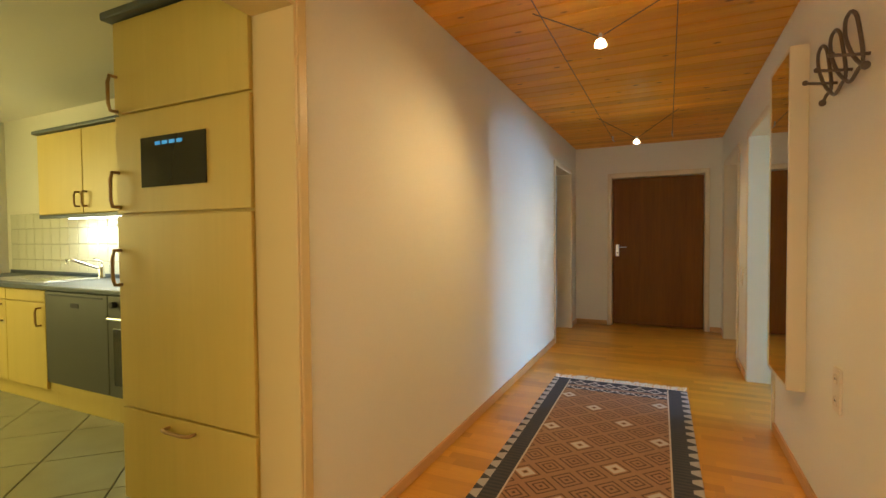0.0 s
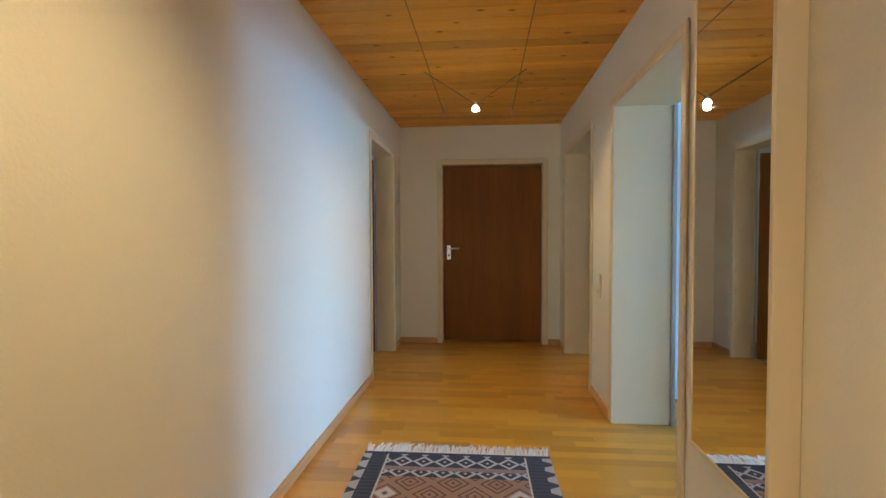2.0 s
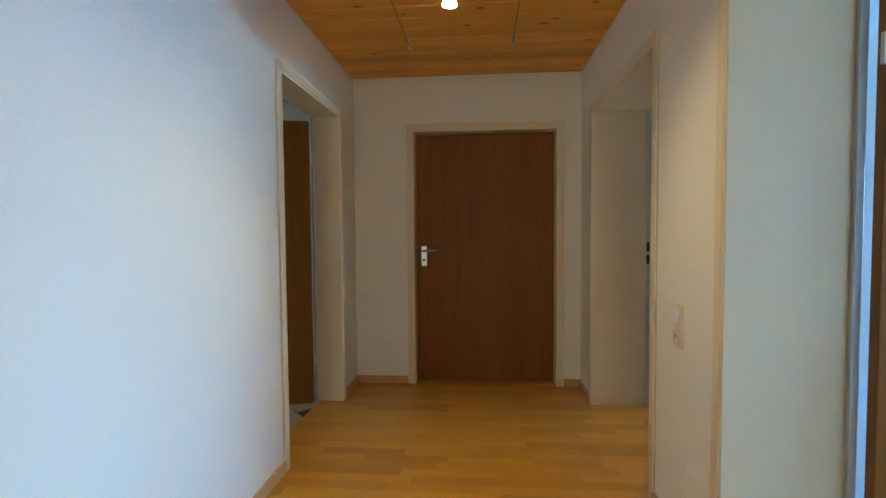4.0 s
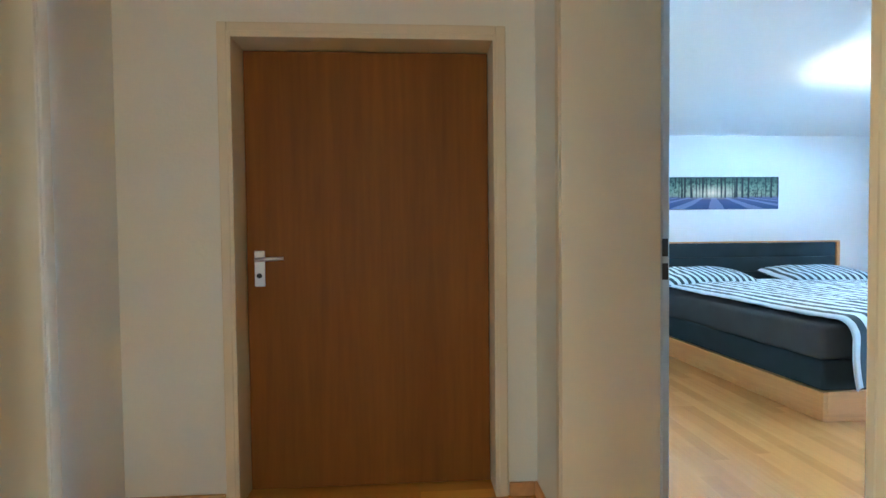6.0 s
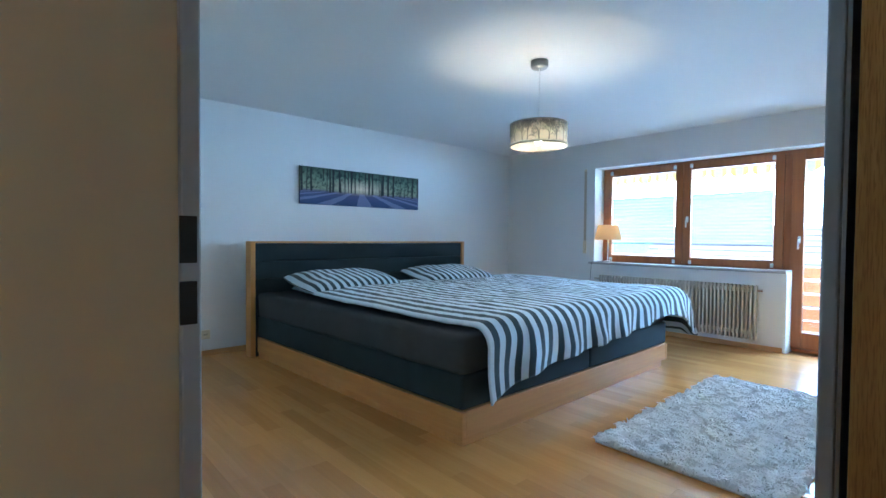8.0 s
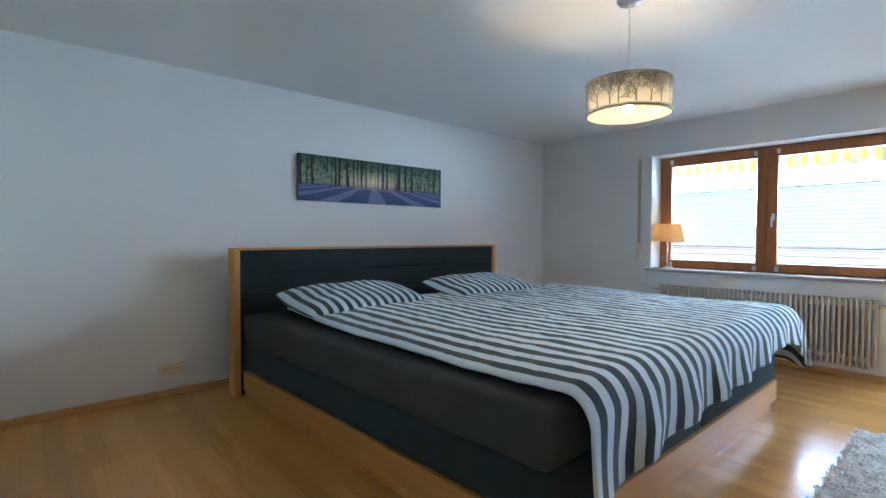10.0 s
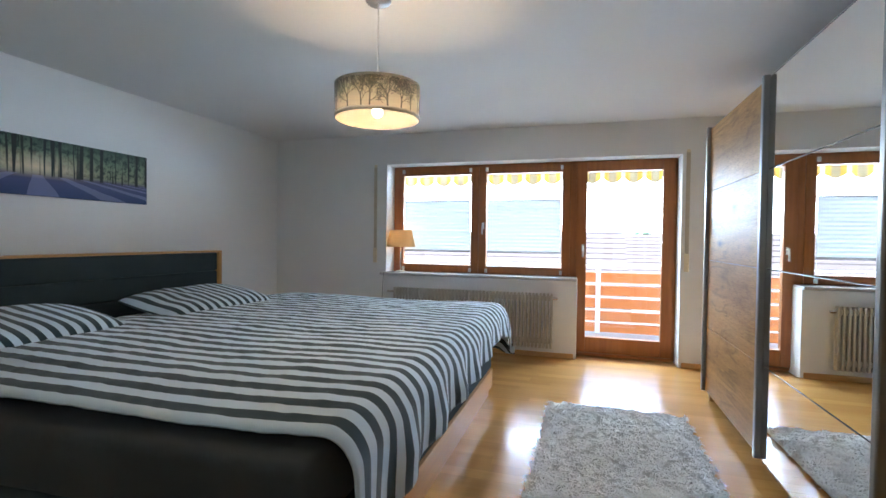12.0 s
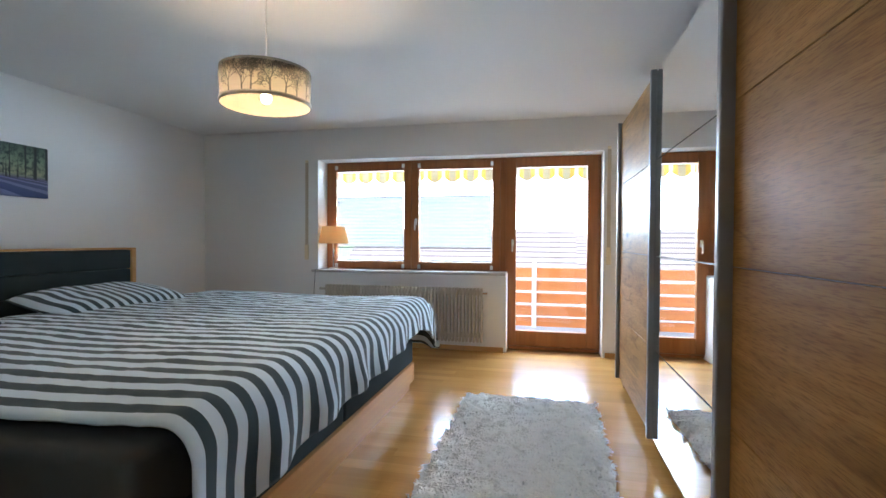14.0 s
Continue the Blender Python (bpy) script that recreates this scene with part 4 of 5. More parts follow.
tr.inputs[0].default_value = (1.0, 0.93, 0.80, 1)
mx = mi.t.nodes.new("ShaderNodeMixShader")
mx.inputs[0].default_value = 0.11
mi.link(mi.b.outputs[0], mx.inputs[1]).link(tr.outputs[0], mx.inputs[2]).link(mx.outputs[0], mi.t.nodes["Material Output"].inputs[0])
part("lining", lathe(bmesh.new(), [(R - 0.004, Z0), (R - 0.004, Z1)], 64), mi.m, pend, "warm cream lining", True)
M_SHADEMETAL = plain("silver_shade_metal", (0.27, 0.25, 0.22), 0.42, 0.5)
part("rim", lathe(bmesh.new(), [(R - 0.003, Z0 - 0.002), (R + 0.002, Z0 - 0.002), (R + 0.002, Z0 + 0.015), (R - 0.003, Z0 + 0.015)], 64), M_SHADEMETAL, pend, "", True)
part("rim", lathe(bmesh.new(), [(R - 0.003, Z1 - 0.009), (R + 0.002, Z1 - 0.009), (R + 0.002, Z1), (R - 0.003, Z1)], 64), M_SHADEMETAL, pend, "", True)


def strip_on_drum(bm, p, q, w0, w1):
    """A flat tapering strip between two (arc, height) points, wrapped on the drum."""
    d = Vector((q[0] - p[0], q[1] - p[1]))
    if d.length < 1e-5:
        return
    nrm = Vector((-d.y, d.x)).normalized()
    vs = []
    for (u, z), w, s in ((p, w0, 1), (q, w1, 1), (q, w1, -1), (p, w0, -1)):
        uu, zz = u + nrm.x * w * s, min(max(z + nrm.y * w * s, Z0 + 0.008), Z1 - 0.01)
        a = uu / R
        vs.append(bm.verts.new(((R + 0.0012) * math.cos(a), (R + 0.0012) * math.sin(a), zz)))
    bm.faces.new(vs)


def grow(bm, p, ang, ln, w, depth, rng):
    q = (p[0] + math.sin(ang) * ln, p[1] + math.cos(ang) * ln)
    strip_on_drum(bm, p, q, w, w * 0.7)
    if depth and q[1] < Z1 - 0.012:
        for s in (-1, 1):
            grow(bm, q, ang * 0.85 + s * rng.uniform(0.12, 0.55), ln * rng.uniform(0.62, 0.86), max(w * 0.62, 0.0009), depth - 1, rng)
        if depth > 1:
            s, k = rng.choice((-1, 1)), rng.uniform(0.35, 0.8)
            mid = (p[0] + (q[0] - p[0]) * k, p[1] + (q[1] - p[1]) * k)
            grow(bm, mid, ang + s * rng.uniform(0.5, 1.0), ln * rng.uniform(0.5, 0.75), max(w * 0.45, 0.0009), depth - 2, rng)


M_TWIG = plain("dark_shade_metal", (0.06, 0.053, 0.045), 0.5, 0.3)
rng = random.Random(11)
for i in range(20):
    bm = bmesh.new()
    u = i * 2 * math.pi * R / 20 + rng.uniform(-0.02, 0.02)
    grow(bm, (u, Z0 + 0.012), rng.uniform(-0.08, 0.08), rng.uniform(0.040, 0.052), rng.uniform(0.0034, 0.0046), 7, rng)
    part("tree_cutout", bm, M_TWIG, pend, "silver tree silhouette")
bm = bmesh.new()
bmesh.ops.create_uvsphere(bm, u_segments=14, v_segments=10, radius=0.026, matrix=Matrix.Translation((0, 0, 1.818)))
part("bulb", bm, glow("bulb_glow", (1.0, 0.76, 0.42), 2.5), pend, "glowing bulb", True)
part("socket", tube(bmesh.new(), [(0, 0, 1.847), (0, 0, 1.905)], 0.018, 12), M_WHITEPL, pend)
for k in range(3):
    a = 2 * math.pi * k / 3 + 0.4
    part("spider", tube(bmesh.new(), [(0, 0, 1.90), (R * math.cos(a), R * math.sin(a), Z1 - 0.01)], 0.0025, 6), M_STEEL, pend)
lamp("pendant_light", "POINT", pose(LX, LY, 1.808), 2.7, (1.0, 0.65, 0.35), radius=0.035)

# ---------------------------------------------------------------- bed
BED = thing("boxspring_bed", (2.68, 7.385, 0), "charcoal upholstered boxspring bed with oiled oak frame", "bed")
BW, BL = 2.593, 2.595


def skew(bm):
    """The near side runs slightly outwards towards the headboard."""
    for v in bm.verts:
        if v.co.x < 0.5:
            v.co.x -= 0.044 * v.co.y
    return bm


part("plinth", skew(bx(0.010, BW - 0.09, 0.012, BL, 0.0, 0.048, 0.003)), M_OAKBED, BED, "oak plinth")
part("base_board", skew(bx(0, 0.03, 0, BL, 0.05, 0.185, 0.004)), wood("oiled_oak_side", (0.46, 0.21, 0.048), (0.60, 0.32, 0.09), "Y", 40.0, 0.45), BED, "oak side board")
part("base_board", bx(BW - 0.03, BW, 0, BL, 0.05, 0.19, 0.004), M_OAKBED, BED)
part("base_board", bx(0.031, BW - 0.031, 0, 0.03, 0.05, 0.19, 0.004), M_OAKBED, BED, "oak foot board")
for a, b in ((0.006, BW / 2 - 0.004), (BW / 2 + 0.004, BW - 0.006)):
    part("boxspring", skew(bx(a, b, 0.008, BL + 0.01, 0.191, 0.385, 0.022, 3)), M_CHARCOAL, BED, "charcoal boxspring", True)
hb = part("headboard_frame", bx(-0.174, -0.130, BL + 0.0, BL + 0.13, 0.0, 1.06, 0.004), wood("oiled_oak_upright", (0.50, 0.24, 0.06), (0.64, 0.36, 0.11), "Z", 40.0, 0.45), BED, "oak headboard upright")
part("upright", bx(BW - 0.065, BW - 0.025, BL, BL + 0.13, 0, 1.06, 0.004), M_OAKBED, hb)
part("cap", bx(-0.174, BW - 0.025, BL, BL + 0.13, 1.061, 1.076, 0.003), M_OAKBED, hb)
part("headboard_base", bx(-0.128, BW - 0.067, BL + 0.016, BL + 0.12, 0.004, 0.219, 0.006), M_CHARCOAL, BED)
for i in range(5):
    part("headboard_cushion", bx(-0.129, BW - 0.066, BL + 0.012, BL + 0.125, 0.22 + i * 0.168, 0.22 + i * 0.168 + 0.166, 0.014, 3), M_CHARCOAL, BED, "charcoal headboard cushion", True)
bm = skew(bx(0.0, BW - 0.02, 0.01, BL + 0.0, 0.380, 0.60, 0.034, 4))
bmesh.ops.subdivide_edges(bm, edges=[e for e in bm.edges if e.calc_length() > 0.4], cuts=40, use_grid_fill=True)
for v in bm.verts:
    n = noise.noise(v.co * 3.0)
    v.co += Vector((0.012 * noise.noise(v.co * 5 + Vector((7, 0, 0))), 0.010 * noise.noise(v.co * 5), 0.010 * n + 0.006 * noise.noise(v.co * 13)))
MATT = part("mattress", bm, M_SHEET, BED, "anthracite fitted sheet over the mattress", True)


def stripes(name, period, duty, axis=0, scale=1.0, phase=0.0):
    m = Mat(name, 0.9, 0.0, "UV")
    s = m.sep()
    f = m.math("FRACT", m.math("ADD", m.math("DIVIDE", s[axis], period), phase))
    col = m.mix(m.math("LESS_THAN", f, duty), (0.68, 0.79, 0.885), (0.016, 0.043, 0.060))
    oc = m.t.nodes.new("ShaderNodeTexCoord").outputs["Object"]
    nz = m.noise(700.0, 1.0, oc)
    m.color(m.mix(m.noise(9.0, 3.0, oc), col, m.mix(1.0, col, (0.88, 0.88, 0.88), "MULTIPLY")))
    m.put("Sheen Weight", 0.2)
    return m.bump(nz, 0.2, 0.0008).m


def cloth_grid(fn, nu, nv, uvfn):
    """A sheet from fn(i/nu, j/nv) -> place, with uvfn -> texture place in metres."""
    bm = bmesh.new()
    uv = bm.loops.layers.uv.new("UVMap")
    vs = [[bm.verts.new(fn(i / nu, j / nv)) for j in range(nv + 1)] for i in range(nu + 1)]
    for i in range(nu):
        for j in range(nv):
            f = bm.faces.new((vs[i][j], vs[i + 1][j], vs[i + 1][j + 1], vs[i][j + 1]))
            for lp, (a, b) in zip(f.loops, ((i, j), (i + 1, j), (i + 1, j + 1), (i, j + 1))):
                lp[uv].uv = uvfn(a / nu, b / nv)
    return bm


# duvet: lies on the mattress, falls over the foot and the far side
DX0, DW, DV0, DL = 0.11, 3.20, -0.42, 2.83       # across from the near edge; along from the fold over the foot
def fold(s, edge, r):
    """How far a sheet that runs s past an edge goes out and down."""
    if s <= 0:
        return s, 0.0
    a = min(s / r, math.pi / 2)
    return r * math.sin(a), r * (1 - math.cos(a)) + max(0.0, s - r * math.pi / 2)


def duvet_point(a, b):
    u, v = DX0 + a * DW, DV0 + b * DL + (0.30 * a ** 0.8 - 0.03 + 0.018 * math.sin(9.0 * a) - 1.1 * max(0.0, a - 0.70)) * (1 - b)
    v -= 0.25 * a * b
    u -= (0.09 * math.sin(math.pi * min(max(v / 2.45, 0.0), 1.0)) - 0.03 * b) * (1 - a) ** 2
    ox, dz1 = fold(u - (BW + 0.17), 0, 0.20)
    oy, dz2 = fold(-v + 0.04, 0, 0.12)
    x = BW + 0.17 + ox
    y = 0.04 - oy
    puff = 0.030 * min(1.0, a * 10, (1 - b) * 9) + 0.010
    n1 = noise.noise(Vector((u * 1.3, v * 1.6, 2.0)))
    n2 = noise.noise(Vector((u * 5.5, v * 2.2, 9.0)))
    n3 = noise.noise(Vector((u * 3.0 + 1.2 * v, v * 9.0, 5.0)))
    n4 = noise.noise(Vector((u * 14.0, v * 7.0, 3.0)))
    n5 = noise.noise(Vector((u * 22.0 - 6 * v, v * 26.0, 1.0)))
    z = 0.645 + puff + 0.012 * n1 + 0.005 * n2 + 0.004 * n3 + 0.0035 * n4 + 0.0024 * n5 - dz1 - dz2
    hang = max(dz1, dz2)
    if hang > 0.06:
        w = min(1.0, (hang - 0.06) / 0.18)
        y -= w * (0.020 + 0.018 * math.sin(u * 17 + 2 * n1) + 0.012 * n2) if dz2 > dz1 else 0
        x += w * (0.020 + 0.020 * math.sin(v * 17 + 2 * n1)) if dz1 >= dz2 else 0
        x += w * 0.02 * math.sin(v * 9 + u * 4)
    z = max(z, 0.24)
    if a == 0 or b == 1:
        z -= 0.012
    return (x, y, z)


bm = cloth_grid(duvet_point, 200, 170, lambda a, b: (DX0 + a * DW, DV0 + b * DL))
duv = new("duvet", mesh_of("duvet", bm, stripes("striped_duvet_cotton", 0.098, 0.5, 0, 1.0, 0.45), True))
duv.matrix_world = BED.matrix_world.copy()
sol = duv.modifiers.new("thick", "SOLIDIFY")
sol.thickness, sol.offset = 0.012, -1
tagged(duv, "navy and white striped duvet spread over the bed", "duvet")


def pillow(x, y, rz, tilt, label, period=0.085):
    bm = bmesh.new()
    uv = bm.loops.layers.uv.new("UVMap")
    nu, nv, w, l, h = 36, 26, 0.54, 0.31, 0.082
    def pt(i, j, s):
        a, b = i / nu * 2 - 1, j / nv * 2 - 1
        k = max(0.0, (1 - a ** 4) * (1 - b ** 4)) ** 0.55
        px, py = a * w * (1 - 0.07 * b * b), b * l * (1 - 0.09 * a * a)
        return Vector((px, py, s * h * k * (1.0 if s > 0 else 0.35) + 0.012 * k * noise.noise(Vector((px * 7, py * 7, s)))))
    for s in (1, -1):
        vs = [[bm.verts.new(pt(i, j, s)) for j in range(nv + 1)] for i in range(nu + 1)]
        for i in range(nu):
            for j in range(nv):
                f = bm.faces.new((vs[i][j], vs[i + 1][j], vs[i + 1][j + 1], vs[i][j + 1]))
                for lp, (p, q) in zip(f.loops, ((i, j), (i + 1, j), (i + 1, j + 1), (i, j + 1))):
                    lp[uv].uv = (p / nu * w * 2 + 0.03, q / nv * l * 2)
    bmesh.ops.remove_doubles(bm, verts=bm.verts[:], dist=0.0004)
    ob = new("pillow", mesh_of("pillow", bm, M_PILLOW, True))
    ob.matrix_world = BED.matrix_world @ pose(x, y, 0.70, tilt, 0, rz)
    return tagged(ob, label, "pillow", "bed pillows")


M_PILLOW = stripes("striped_pillow_cotton", 0.078, 0.5)
pillow(0.56, 2.15, 2, 10, "navy and white striped pillow propped on the bed")
pillow(1.90, 2.15, -2, 10, "navy and white striped pillow propped on the bed")

# ---------------------------------------------------------------- wardrobe with sliding doors
WX0, WX1, WY = 2.31, 5.63, 5.818
wr = thing("wardrobe", (WX0, YS + 0.004, 0), "rustic oak sliding door wardrobe with a mirrored middle door", "wardrobe")
D = WY - YS - 0.004
W = WX1 - WX0
part("side_panel", bx(0, 0.03, 0, D - 0.045, 0, 2.08, 0.002), rustic_oak("rustic_oak_side", "Z"), wr, "oak end panel")
part("side_panel", bx(W - 0.03, W, 0, D - 0.045, 0, 2.08, 0.002), M_OAK, wr)
part("top_panel", bx(0.031, W - 0.031, 0, D - 0.05, 2.04, 2.08, 0.002), M_OAK, wr)
part("back_panel", bx(0.031, W - 0.031, 0.0, 0.01, 0.05, 2.04), M_OAK, wr)
part("plinth", bx(0.031, W - 0.031, 0.02, D - 0.10, 0, 0.07), M_GREYMETAL, wr)
part("track", bx(0.0, W, D - 0.10, D - 0.05, 0.071, 0.09, 0.002), M_GREYMETAL, wr)
part("track", bx(0.0, W, D - 0.10, D - 0.046, 2.081, 2.098, 0.002), M_GREYMETAL, wr)


def slider(x0, x1, y, glass, label, grip=0.026):
    """A sliding door of four stacked panels between two grey uprights."""
    d = part("sliding_door", bx(x0 + 0.02, x1 - 0.02, y - 0.016, y - 0.008, 0.08, 2.07), M_BLACK if glass else M_GREYMETAL, wr, label)
    zs = [0.085, 0.57, 1.075, 1.59, 2.065]
    for a, b in zip(zs, zs[1:]):
        part("mirror_panel" if glass else "oak_panel", bx(x0 + 0.03, x1 - 0.03, y - 0.007, y, a + (0.0035 if glass else 0.0015), b - (0.0035 if glass else 0.0015), 0.0 if glass else 0.0012, 1), M_MIRROR if glass else M_OAK, d)
    for a in () if glass else (x0, x1 - 0.034):
        part("handle_profile", bx(a, a + 0.034, y - 0.008, y + (grip if a > x0 else 0.026), 0.08, 2.078, 0.006), M_GREYMETAL, d, "grey metal handle profile")
    return d


slider(0.0, 3.355 - WX0, D - 0.012, False, "oak panelled sliding door", 0.044)
slider(3.33 - WX0, 4.445 - WX0, D - 0.016, True, "mirrored sliding door")
slider(4.42 - WX0, WX1 - WX0, D - 0.012, False, "oak panelled sliding door")

# ---------------------------------------------------------------- picture, sockets, shaggy rug
def forest_material():
    m = Mat("printed_forest_canvas", 0.7)
    x, _, z = m.sep()
    up = m.math("ADD", m.math("DIVIDE", z, 0.41), 0.5)
    base = m.ramp(up, [(0.0, (0.03, 0.06, 0.17)), (0.25, (0.065, 0.085, 0.21)), (0.36, (0.08, 0.08, 0.16)), (0.44, (0.30, 0.33, 0.20)), (0.7, (0.20, 0.27, 0.17)), (1.0, (0.03, 0.07, 0.05))])
    leaf = m.noise(26.0, 6.0, None, 0.4, 0.65)
    base = m.mix(m.math("MULTIPLY", m.math("GREATER_THAN", up, 0.42), m.ramp(leaf, [(0.45, (0, 0, 0)), (0.61, (1, 1, 1))])), base, (0.012, 0.035, 0.026))
    # sunlight gap in the middle
    sun = m.math("MULTIPLY", m.ramp(m.math("ABSOLUTE", m.math("ADD", x, 0.05)), [(0.0, (1, 1, 1)), (0.45, (0, 0, 0))]), m.ramp(up, [(0.3, (0, 0, 0)), (0.5, (1, 1, 1)), (0.78, (0, 0, 0))]))
    base = m.mix(sun, base, (0.80, 0.66, 0.44))
    # trunks
    vec = m.mapped((1, 1, 0.03))
    tk = m.ramp(m.noise(26.0, 3.0, vec, 0.1), [(0.52, (0, 0, 0)), (0.565, (1, 1, 1))])
    base = m.mix(m.math("MULTIPLY", tk, m.ramp(up, [(0.33, (0, 0, 0)), (0.38, (1, 1, 1))])), base, (0.010, 0.018, 0.016))
    # long shadows that fan out over the ground
    ang = m.math("DIVIDE", m.math("ADD", x, 0.05), m.math("ADD", m.math("SUBTRACT", 0.46, up), 0.05))
    fan = m.math("SINE", m.math("ADD", m.math("MULTIPLY", ang, 6.0), m.math("MULTIPLY", m.noise(5.0), 2.0)))
    g = m.math("MULTIPLY", m.math("GREATER_THAN", fan, 0.35), m.math("LESS_THAN", up, 0.36))
    base = m.mix(m.math("MULTIPLY", g, 0.6), base, m.mix(sun, (0.24, 0.26, 0.46), (0.62, 0.48, 0.52)))
    return m.color(base).m


pic = thing("canvas_picture", (3.942, YH, 1.674), "wide canvas print of a bluebell forest with long shadows", "picture")
part("canvas", bx(-0.803, 0.803, -0.034, -0.004, -0.2, 0.2, 0.004), forest_material(), pic)
part("stretcher", bx(-0.78, 0.78, -0.004, 0.0, -0.19, 0.19), M_OAKBED, pic)
wp = wall_plate("wall_socket", 0, 0, 0, "ivory double socket beside the bed", ("socket", "socket"), -1, 0.084, True)
wp.matrix_world = pose(2.176, YH, 0.20, 0, 0, 90)

for z in (1.42, 1.60):
    t = thing("wall_nail", (XW, 5.60, z), "small dark nail in the bedroom wall", "nail", "wall nails")
    part("shank", tube(bmesh.new(), [(0.005, 0, 0), (-0.022, 0, 0.004)], 0.004, 8), M_BLACK, t)

rugb = thing("shag_rug", (4.19, 6.495, 0.0), "pale grey shaggy bedside rug", "rug", "", -0.9)
RL, RW = 0.91, 0.445
rng = random.Random(5)
part("backing", bx(-RL, RL, -RW, RW, 0.001, 0.010, 0.003), fabric("rug_backing", (0.80, 0.80, 0.79)), rugb)
verts, faces = [], []
for i in range(46000):
    x, y = rng.uniform(-RL, RL), rng.uniform(-RW, RW)
    cl = noise.noise(Vector((x * 36, y * 13, 0)))
    a = 2 * math.pi * (noise.noise(Vector((x * 9, y * 9, 4))) + rng.uniform(-0.2, 0.2))
    ln = 0.030 + 0.014 * rng.random()
    dx, dy = math.cos(a) * ln, math.sin(a) * ln
    h = 0.030 + 0.014 * cl + rng.uniform(0, 0.004)
    w = 0.0042
    px, py = -math.sin(a) * w, math.cos(a) * w
    k = len(verts)
    verts += [(x - px, y - py, 0.008), (x + px, y + py, 0.008), (x + dx * 0.5 + px, y + dy * 0.5 + py, h), (x + dx * 0.5 - px, y + dy * 0.5 - py, h), (x + dx, y + dy, h * 0.8)]
    faces += [(k, k + 1, k + 2, k + 3), (k + 3, k + 2, k + 4)]
me = bpy.data.meshes.new("shag")
me.from_pydata(verts, [], faces)
mp = Mat("pale_grey_wool", 0.95)
mp.color(mp.mix(mp.island(), (0.86, 0.87, 0.87), (0.95, 0.95, 0.94)))
me.materials.append(mp.m)
pile = new("shag", me)
pile.parent = rugb
pile["kind"] = "stuff"

# ---------------------------------------------------------------- balcony and outside
M_CONC = plain("balcony_concrete", (0.36, 0.36, 0.36), 0.85, 0, 0.1, 6.0)
M_FENCE = wood("orange_balcony_board", (0.50, 0.13, 0.025), (0.66, 0.22, 0.05), "Y", 30.0, 0.5, 1.0, False, "object")
struct("balcony_floor", bx(XW + 0.36, 8.35, 3.0, 11.0, -0.2, -0.02), M_CONC, "pale concrete balcony floor", "balcony")
rail = thing("balcony_railing", (8.25, 7.0, -0.02), "balcony railing of orange boards on white metal posts", "railing")
brd = mesh_of("board", bx(-0.012, 0.012, -3.9, 3.9, -0.066, 0.066, 0.004), M_FENCE)
for z in (0.075, 0.225, 0.397, 0.566, 0.742):
    o = new("board", brd)
    o.parent = rail
    o.location = (0, 0, z)
M_RAILWHITE = plain("white_rail_metal", (0.75, 0.75, 0.74), 0.4, 0.2)
for y in (-3.6, -2.0, -0.47, 1.06, 2.6, 3.8):
    part("post", bx(-0.05, -0.015, y - 0.03, y + 0.03, 0, 0.90, 0.004), M_RAILWHITE, rail, "white metal post")
part("top_rail", tube(bmesh.new(), [(-0.03, -3.9, 0.905), (-0.03, 3.9, 0.905)], 0.012, 10), M_RAILWHITE, rail)
for z in (0.145, 0.312, 0.482, 0.653):
    part("bar", bx(-0.03, -0.014, -3.9, 3.9, z - 0.009, z + 0.009, 0.003), M_RAILWHITE, rail)

# striped awning above the balcony
ma = Mat("striped_awning_cloth", 0.9)
f = ma.math("FRACT", ma.math("DIVIDE", ma.sep()[1], 0.256))
col = ma.ramp(f, [(0.0, (0.62, 0.60, 0.54)), (0.10, (0.75, 0.47, 0.085)), (0.32, (0.46, 0.37, 0.24)), (0.68, (0.75, 0.47, 0.085)), (0.90, (0.62, 0.60, 0.54))], "CONSTANT")
ma.color(col)
tr = ma.t.nodes.new("ShaderNodeBsdfTranslucent")
ma.link(col, tr.inputs[0])
mx = ma.t.nodes.new("ShaderNodeMixShader")
mx.inputs[0].default_value = 0.012
ma.link(ma.b.outputs[0], mx.inputs[1]).link(tr.outputs[0], mx.inputs[2]).link(mx.outputs[0], ma.t.nodes["Material Output"].inputs[0])
aw = thing("awning", (6.945, 4.2, 2.40), "yellow and white striped awning with scalloped valance", "awning")
bm = bmesh.new()
box(bm, 0, 1.2, 0, 6.0, 0, 0.008)
for v in bm.verts:
    v.co.z -= v.co.x * 0.20
part("roof_cloth", bm, ma.m, aw)
bm = bmesh.new()
n = 480
top = [bm.verts.new((1.2, i * 6.0 / n, -0.24)) for i in range(n + 1)]
bot = [bm.verts.new((1.2 + 0.012 * math.sin(i * 0.5), i * 6.0 / n, -0.24 - 0.125 - 0.075 * abs(math.sin(math.pi * i * 6.0 / n / 0.256)))) for i in range(n + 1)]
for i in range(n):
    bm.faces.new((top[i], top[i + 1], bot[i + 1], bot[i]))
part("valance", bm, ma.m, aw, "scalloped striped valance")
part("front_bar", tube(bmesh.new(), [(1.2, 0, -0.235), (1.2, 6.0, -0.235)], 0.02, 10), M_RAILWHITE, aw)

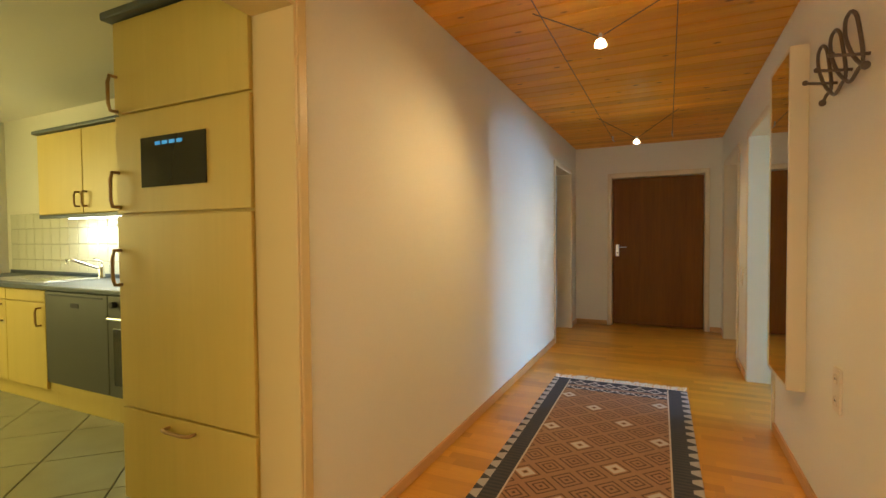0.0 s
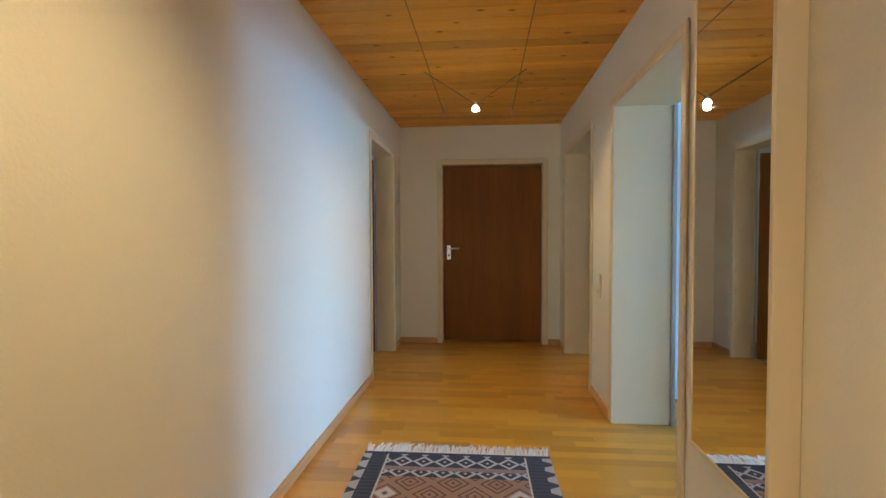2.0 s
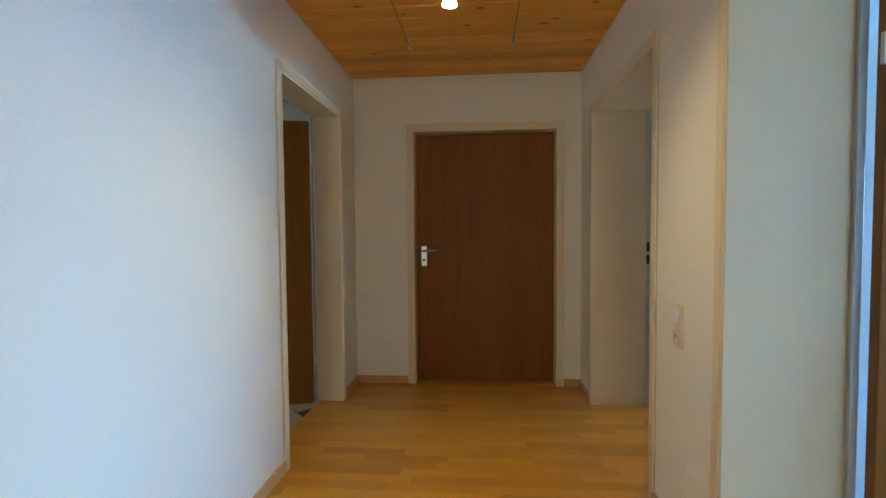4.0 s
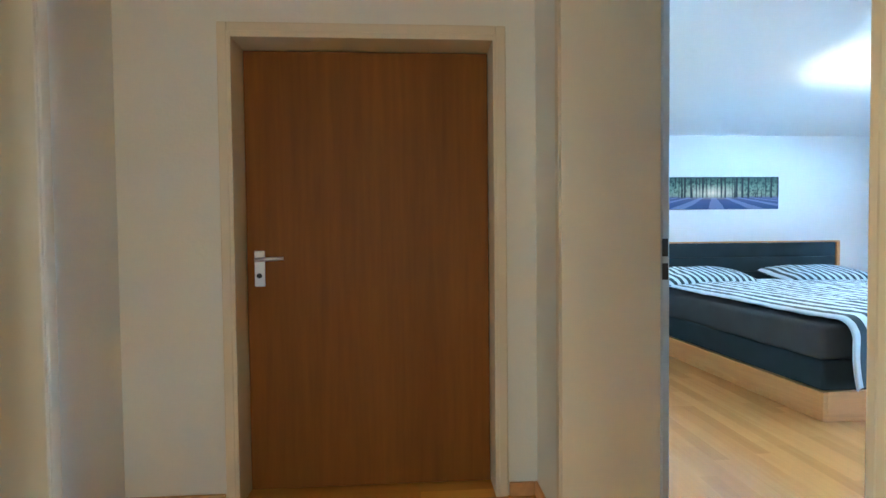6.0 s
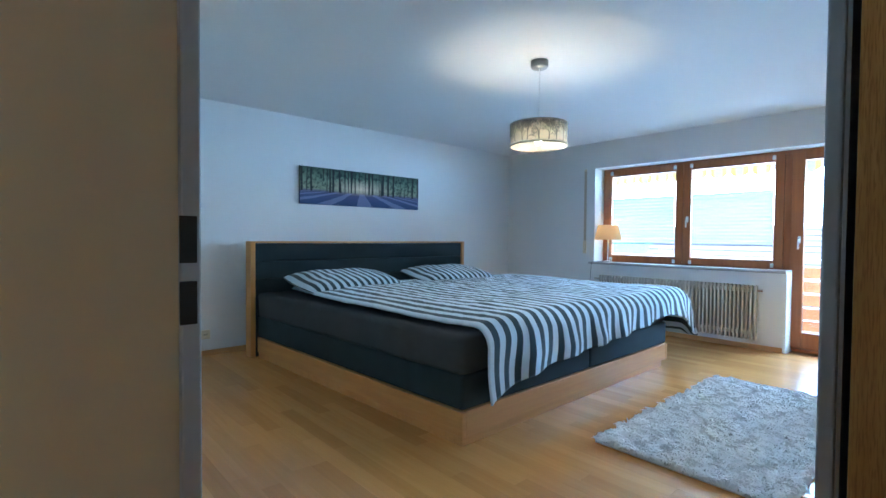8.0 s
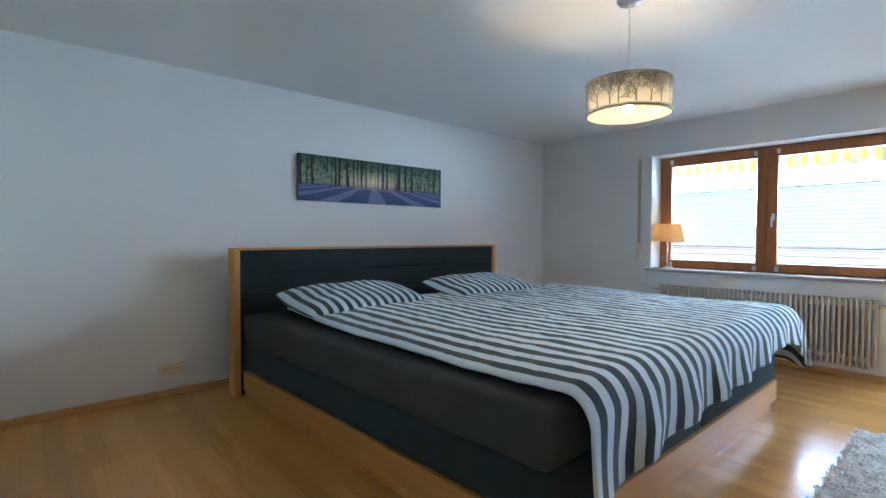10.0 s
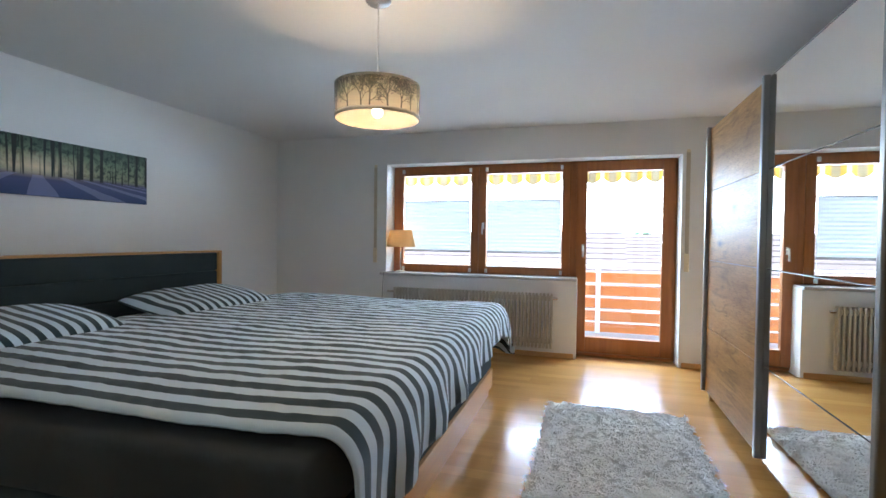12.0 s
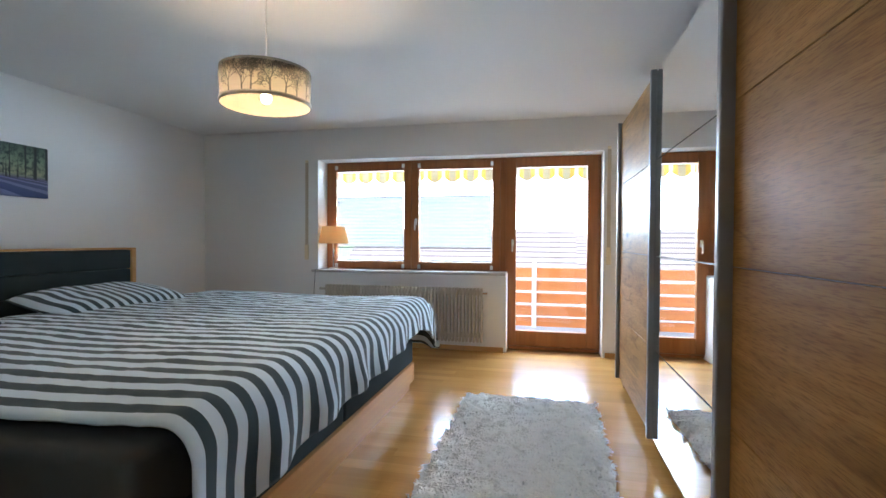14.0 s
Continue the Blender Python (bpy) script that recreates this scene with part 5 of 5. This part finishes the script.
# neighbouring houses, trees and ground
mg = Mat("meadow_grass", 0.95)
mg.color(mg.mix(mg.noise(0.15, 5.0), (0.05, 0.09, 0.025), (0.10, 0.15, 0.05)))
bm = bmesh.new()
vs = [bm.verts.new(p) for p in ((-2500, -2500, -5.6), (2500, -2500, -5.6), (2500, 2500, -5.6), (-2500, 2500, -5.6))]
bm.faces.new(vs)
struct("ground", bm, mg.m, "grass covered ground below the flat", "ground")
M_ROOF = plain("clay_roof_tile", (0.11, 0.084, 0.074), 0.8, 0, 0.2, 3.0)
M_PLASTER = plain("white_render", (0.75, 0.73, 0.68), 0.9)


def house(x, y, w, d, eaves, ridge, rz, label):
    """A plain gabled house with roof courses, walls and windows."""
    t = thing("house", (x, y, -5.6), label, "house", "neighbour houses", rz)
    part("wall", bx(-w / 2, w / 2, -d / 2, d / 2, 0, eaves), M_PLASTER, t)
    bm = bmesh.new()
    v = [bm.verts.new(p) for p in ((-w / 2, -d / 2, eaves), (-w / 2, d / 2, eaves), (-w / 2, 0, ridge), (w / 2, -d / 2, eaves), (w / 2, d / 2, eaves), (w / 2, 0, ridge))]
    bm.faces.new((v[0], v[1], v[2])), bm.faces.new((v[3], v[5], v[4]))
    part("gable", bm, M_PLASTER, t)
    n = 16
    for s in (-1, 1):
        bm = bmesh.new()
        for i in range(n):
            a, b = i / n, (i + 1.15) / n
            ya, yb = s * (d / 2 + 0.5) * (1 - a), s * (d / 2 + 0.5) * (1 - min(b, 1))
            za = eaves - 0.3 + (ridge + 0.1 - eaves + 0.3) * a
            zb = eaves - 0.3 + (ridge + 0.1 - eaves + 0.3) * min(b, 1)
            q = [bm.verts.new(p) for p in ((-w / 2 - 0.4, ya, za + 0.07), (w / 2 + 0.4, ya, za + 0.07), (w / 2 + 0.4, yb, zb + 0.02), (-w / 2 - 0.4, yb, zb + 0.02), (-w / 2 - 0.4, ya, za), (w / 2 + 0.4, ya, za))]
            bm.faces.new(q[:4]), bm.faces.new((q[0], q[4], q[5], q[1]))
        part("roof", bm, M_ROOF, t, "clay tiled roof slope")
    for i in range(int(w // 2.6)):
        for z in (1.0, 3.6):
            if z + 1.3 < eaves:
                part("window", bx(-w / 2 + 0.9 + i * 2.6, -w / 2 + 2.0 + i * 2.6, -d / 2 - 0.03, d / 2 + 0.03, z, z + 1.2, 0.02), M_DARKGLASS, t)
    return t


house(24.0, 10.2, 9.4, 9, 4.2, 7.2, 90, "white rendered house with clay tile roof")
house(33.0, 5.0, 5, 8, 4.2, 7.1, 90, "white rendered house with clay tile roof")
M_LEAF = plain("broad_leaf", (0.045, 0.085, 0.03), 0.7, 0, 0.3, 2.0)
M_BARK = plain("bark", (0.10, 0.07, 0.05), 0.9, 0, 0.3, 20.0)
for k, (tx, ty, th) in enumerate(((36, -0.7, 7.7), (44, 2.0, 7.6), (50, -9.0, 8.0), (47, 8.0, 7.0), (55, 20.0, 9.0))):
    rng = random.Random(20 + k)
    t = thing("tree", (tx, ty, -5.6), "leafy green tree behind the houses", "tree", "far trees")
    part("trunk", tube(bmesh.new(), [(0, 0, 0), (0.1, 0, th * 0.3), (0, 0.1, th * 0.75)], [0.28, 0.2, 0.06], 8), M_BARK, t)
    for j in range(5):
        a = j * 1.3
        part("limb", tube(bmesh.new(), [(0, 0, th * 0.35), (math.cos(a) * 0.9, math.sin(a) * 0.9, th * 0.55), (math.cos(a) * 1.6, math.sin(a) * 1.6, th * 0.7)], [0.11, 0.07, 0.02], 6), M_BARK, t)
    verts, faces = [], []
    for j in range(2200):
        c = Vector((rng.gauss(0, 1), rng.gauss(0, 1), rng.gauss(0, 1))).normalized() * rng.uniform(0.4, 1.0) ** 0.5
        p = Vector((c.x * th * 0.32, c.y * th * 0.32, th * 0.68 + c.z * th * 0.30)) * (1 + 0.22 * noise.noise(c * 2 + Vector((k, 0, 0))))
        a, b = Vector((rng.uniform(-1, 1), rng.uniform(-1, 1), rng.uniform(-1, 1))) * 0.22, Vector((rng.uniform(-1, 1), rng.uniform(-1, 1), rng.uniform(-1, 1))) * 0.22
        i = len(verts)
        verts += [tuple(p - a), tuple(p + b), tuple(p + a), tuple(p - b)]
        faces.append((i, i + 1, i + 2, i + 3))
    me = bpy.data.meshes.new("crown")
    me.from_pydata(verts, [], faces)
    me.materials.append(M_LEAF)
    o = new("crown", me)
    o.parent = t
    o["kind"] = "stuff"

# ---------------------------------------------------------------- parquet strips, laid last
STRIPW, STRIPS = 0.071, (0.36, 0.46, 0.58)


def strip_bm(x0, x1, y0, y1):
    bm = bmesh.new()
    strip_into(bm, x0, x1, y0, y1)
    return bm


def strip_into(bm, x0, x1, y0, y1):
    e, g = 0.0002, 0.0
    lo = [bm.verts.new(p) for p in ((x0 + g, y0 + g, -0.012), (x1 - g, y0 + g, -0.012), (x1 - g, y1 - g, -0.012), (x0 + g, y1 - g, -0.012))]
    hi = [bm.verts.new(p) for p in ((x0 + e, y0 + e, 0), (x1 - e, y0 + e, 0), (x1 - e, y1 - e, 0), (x0 + e, y1 - e, 0))]
    bm.faces.new(hi)
    for k in range(4):
        bm.faces.new((lo[k], lo[(k + 1) % 4], hi[(k + 1) % 4], hi[k]))


meshes = {l: mesh_of("strip", strip_bm(0, l, 0, STRIPW), M_PARQ) for l in STRIPS}
rng = random.Random(9)
joined = bmesh.new()


def lay(x0, x1, y0, y1, own=None):
    y = y0
    while y < y1:
        x = x0 - rng.uniform(0, 0.35)
        while x < x1:
            l = rng.choice(STRIPS)
            if x + l > x0 + 0.01:
                a, b = max(x, x0), min(x + l, x1)
                if own and own[0] <= y < own[1] and a == x and b == x + l:
                    o = new("strip", meshes[l])
                    o.parent = FLOOR
                    o.location = (x, y, 0)
                else:
                    strip_into(joined, a, b, y, min(y + STRIPW, y1))
            x += l
        y += STRIPW


lay(-1.24, 1.10, YB, 7.0, (2.4, 6.7))
lay(1.10, XW, 1.4, 5.0)
bed_joined = bmesh.new()
x = 1.10
while x < XW:
    y = 5.0 - rng.uniform(0, 0.6)
    while y < YH:
        l = rng.choice((0.55, 0.7, 0.85))
        strip_into(bed_joined, x, min(x + 0.088, XW), max(y, 5.0), min(y + l, YH))
        y += l
    x += 0.088
bed_rest = part("boards", bed_joined, M_BEDPARQ, FLOOR, "light beech parquet boards")
bed_rest["kind"] = "stuff"
rest = part("strips", joined, M_PARQJ, FLOOR, "oak parquet strips")
rest["kind"] = "stuff"
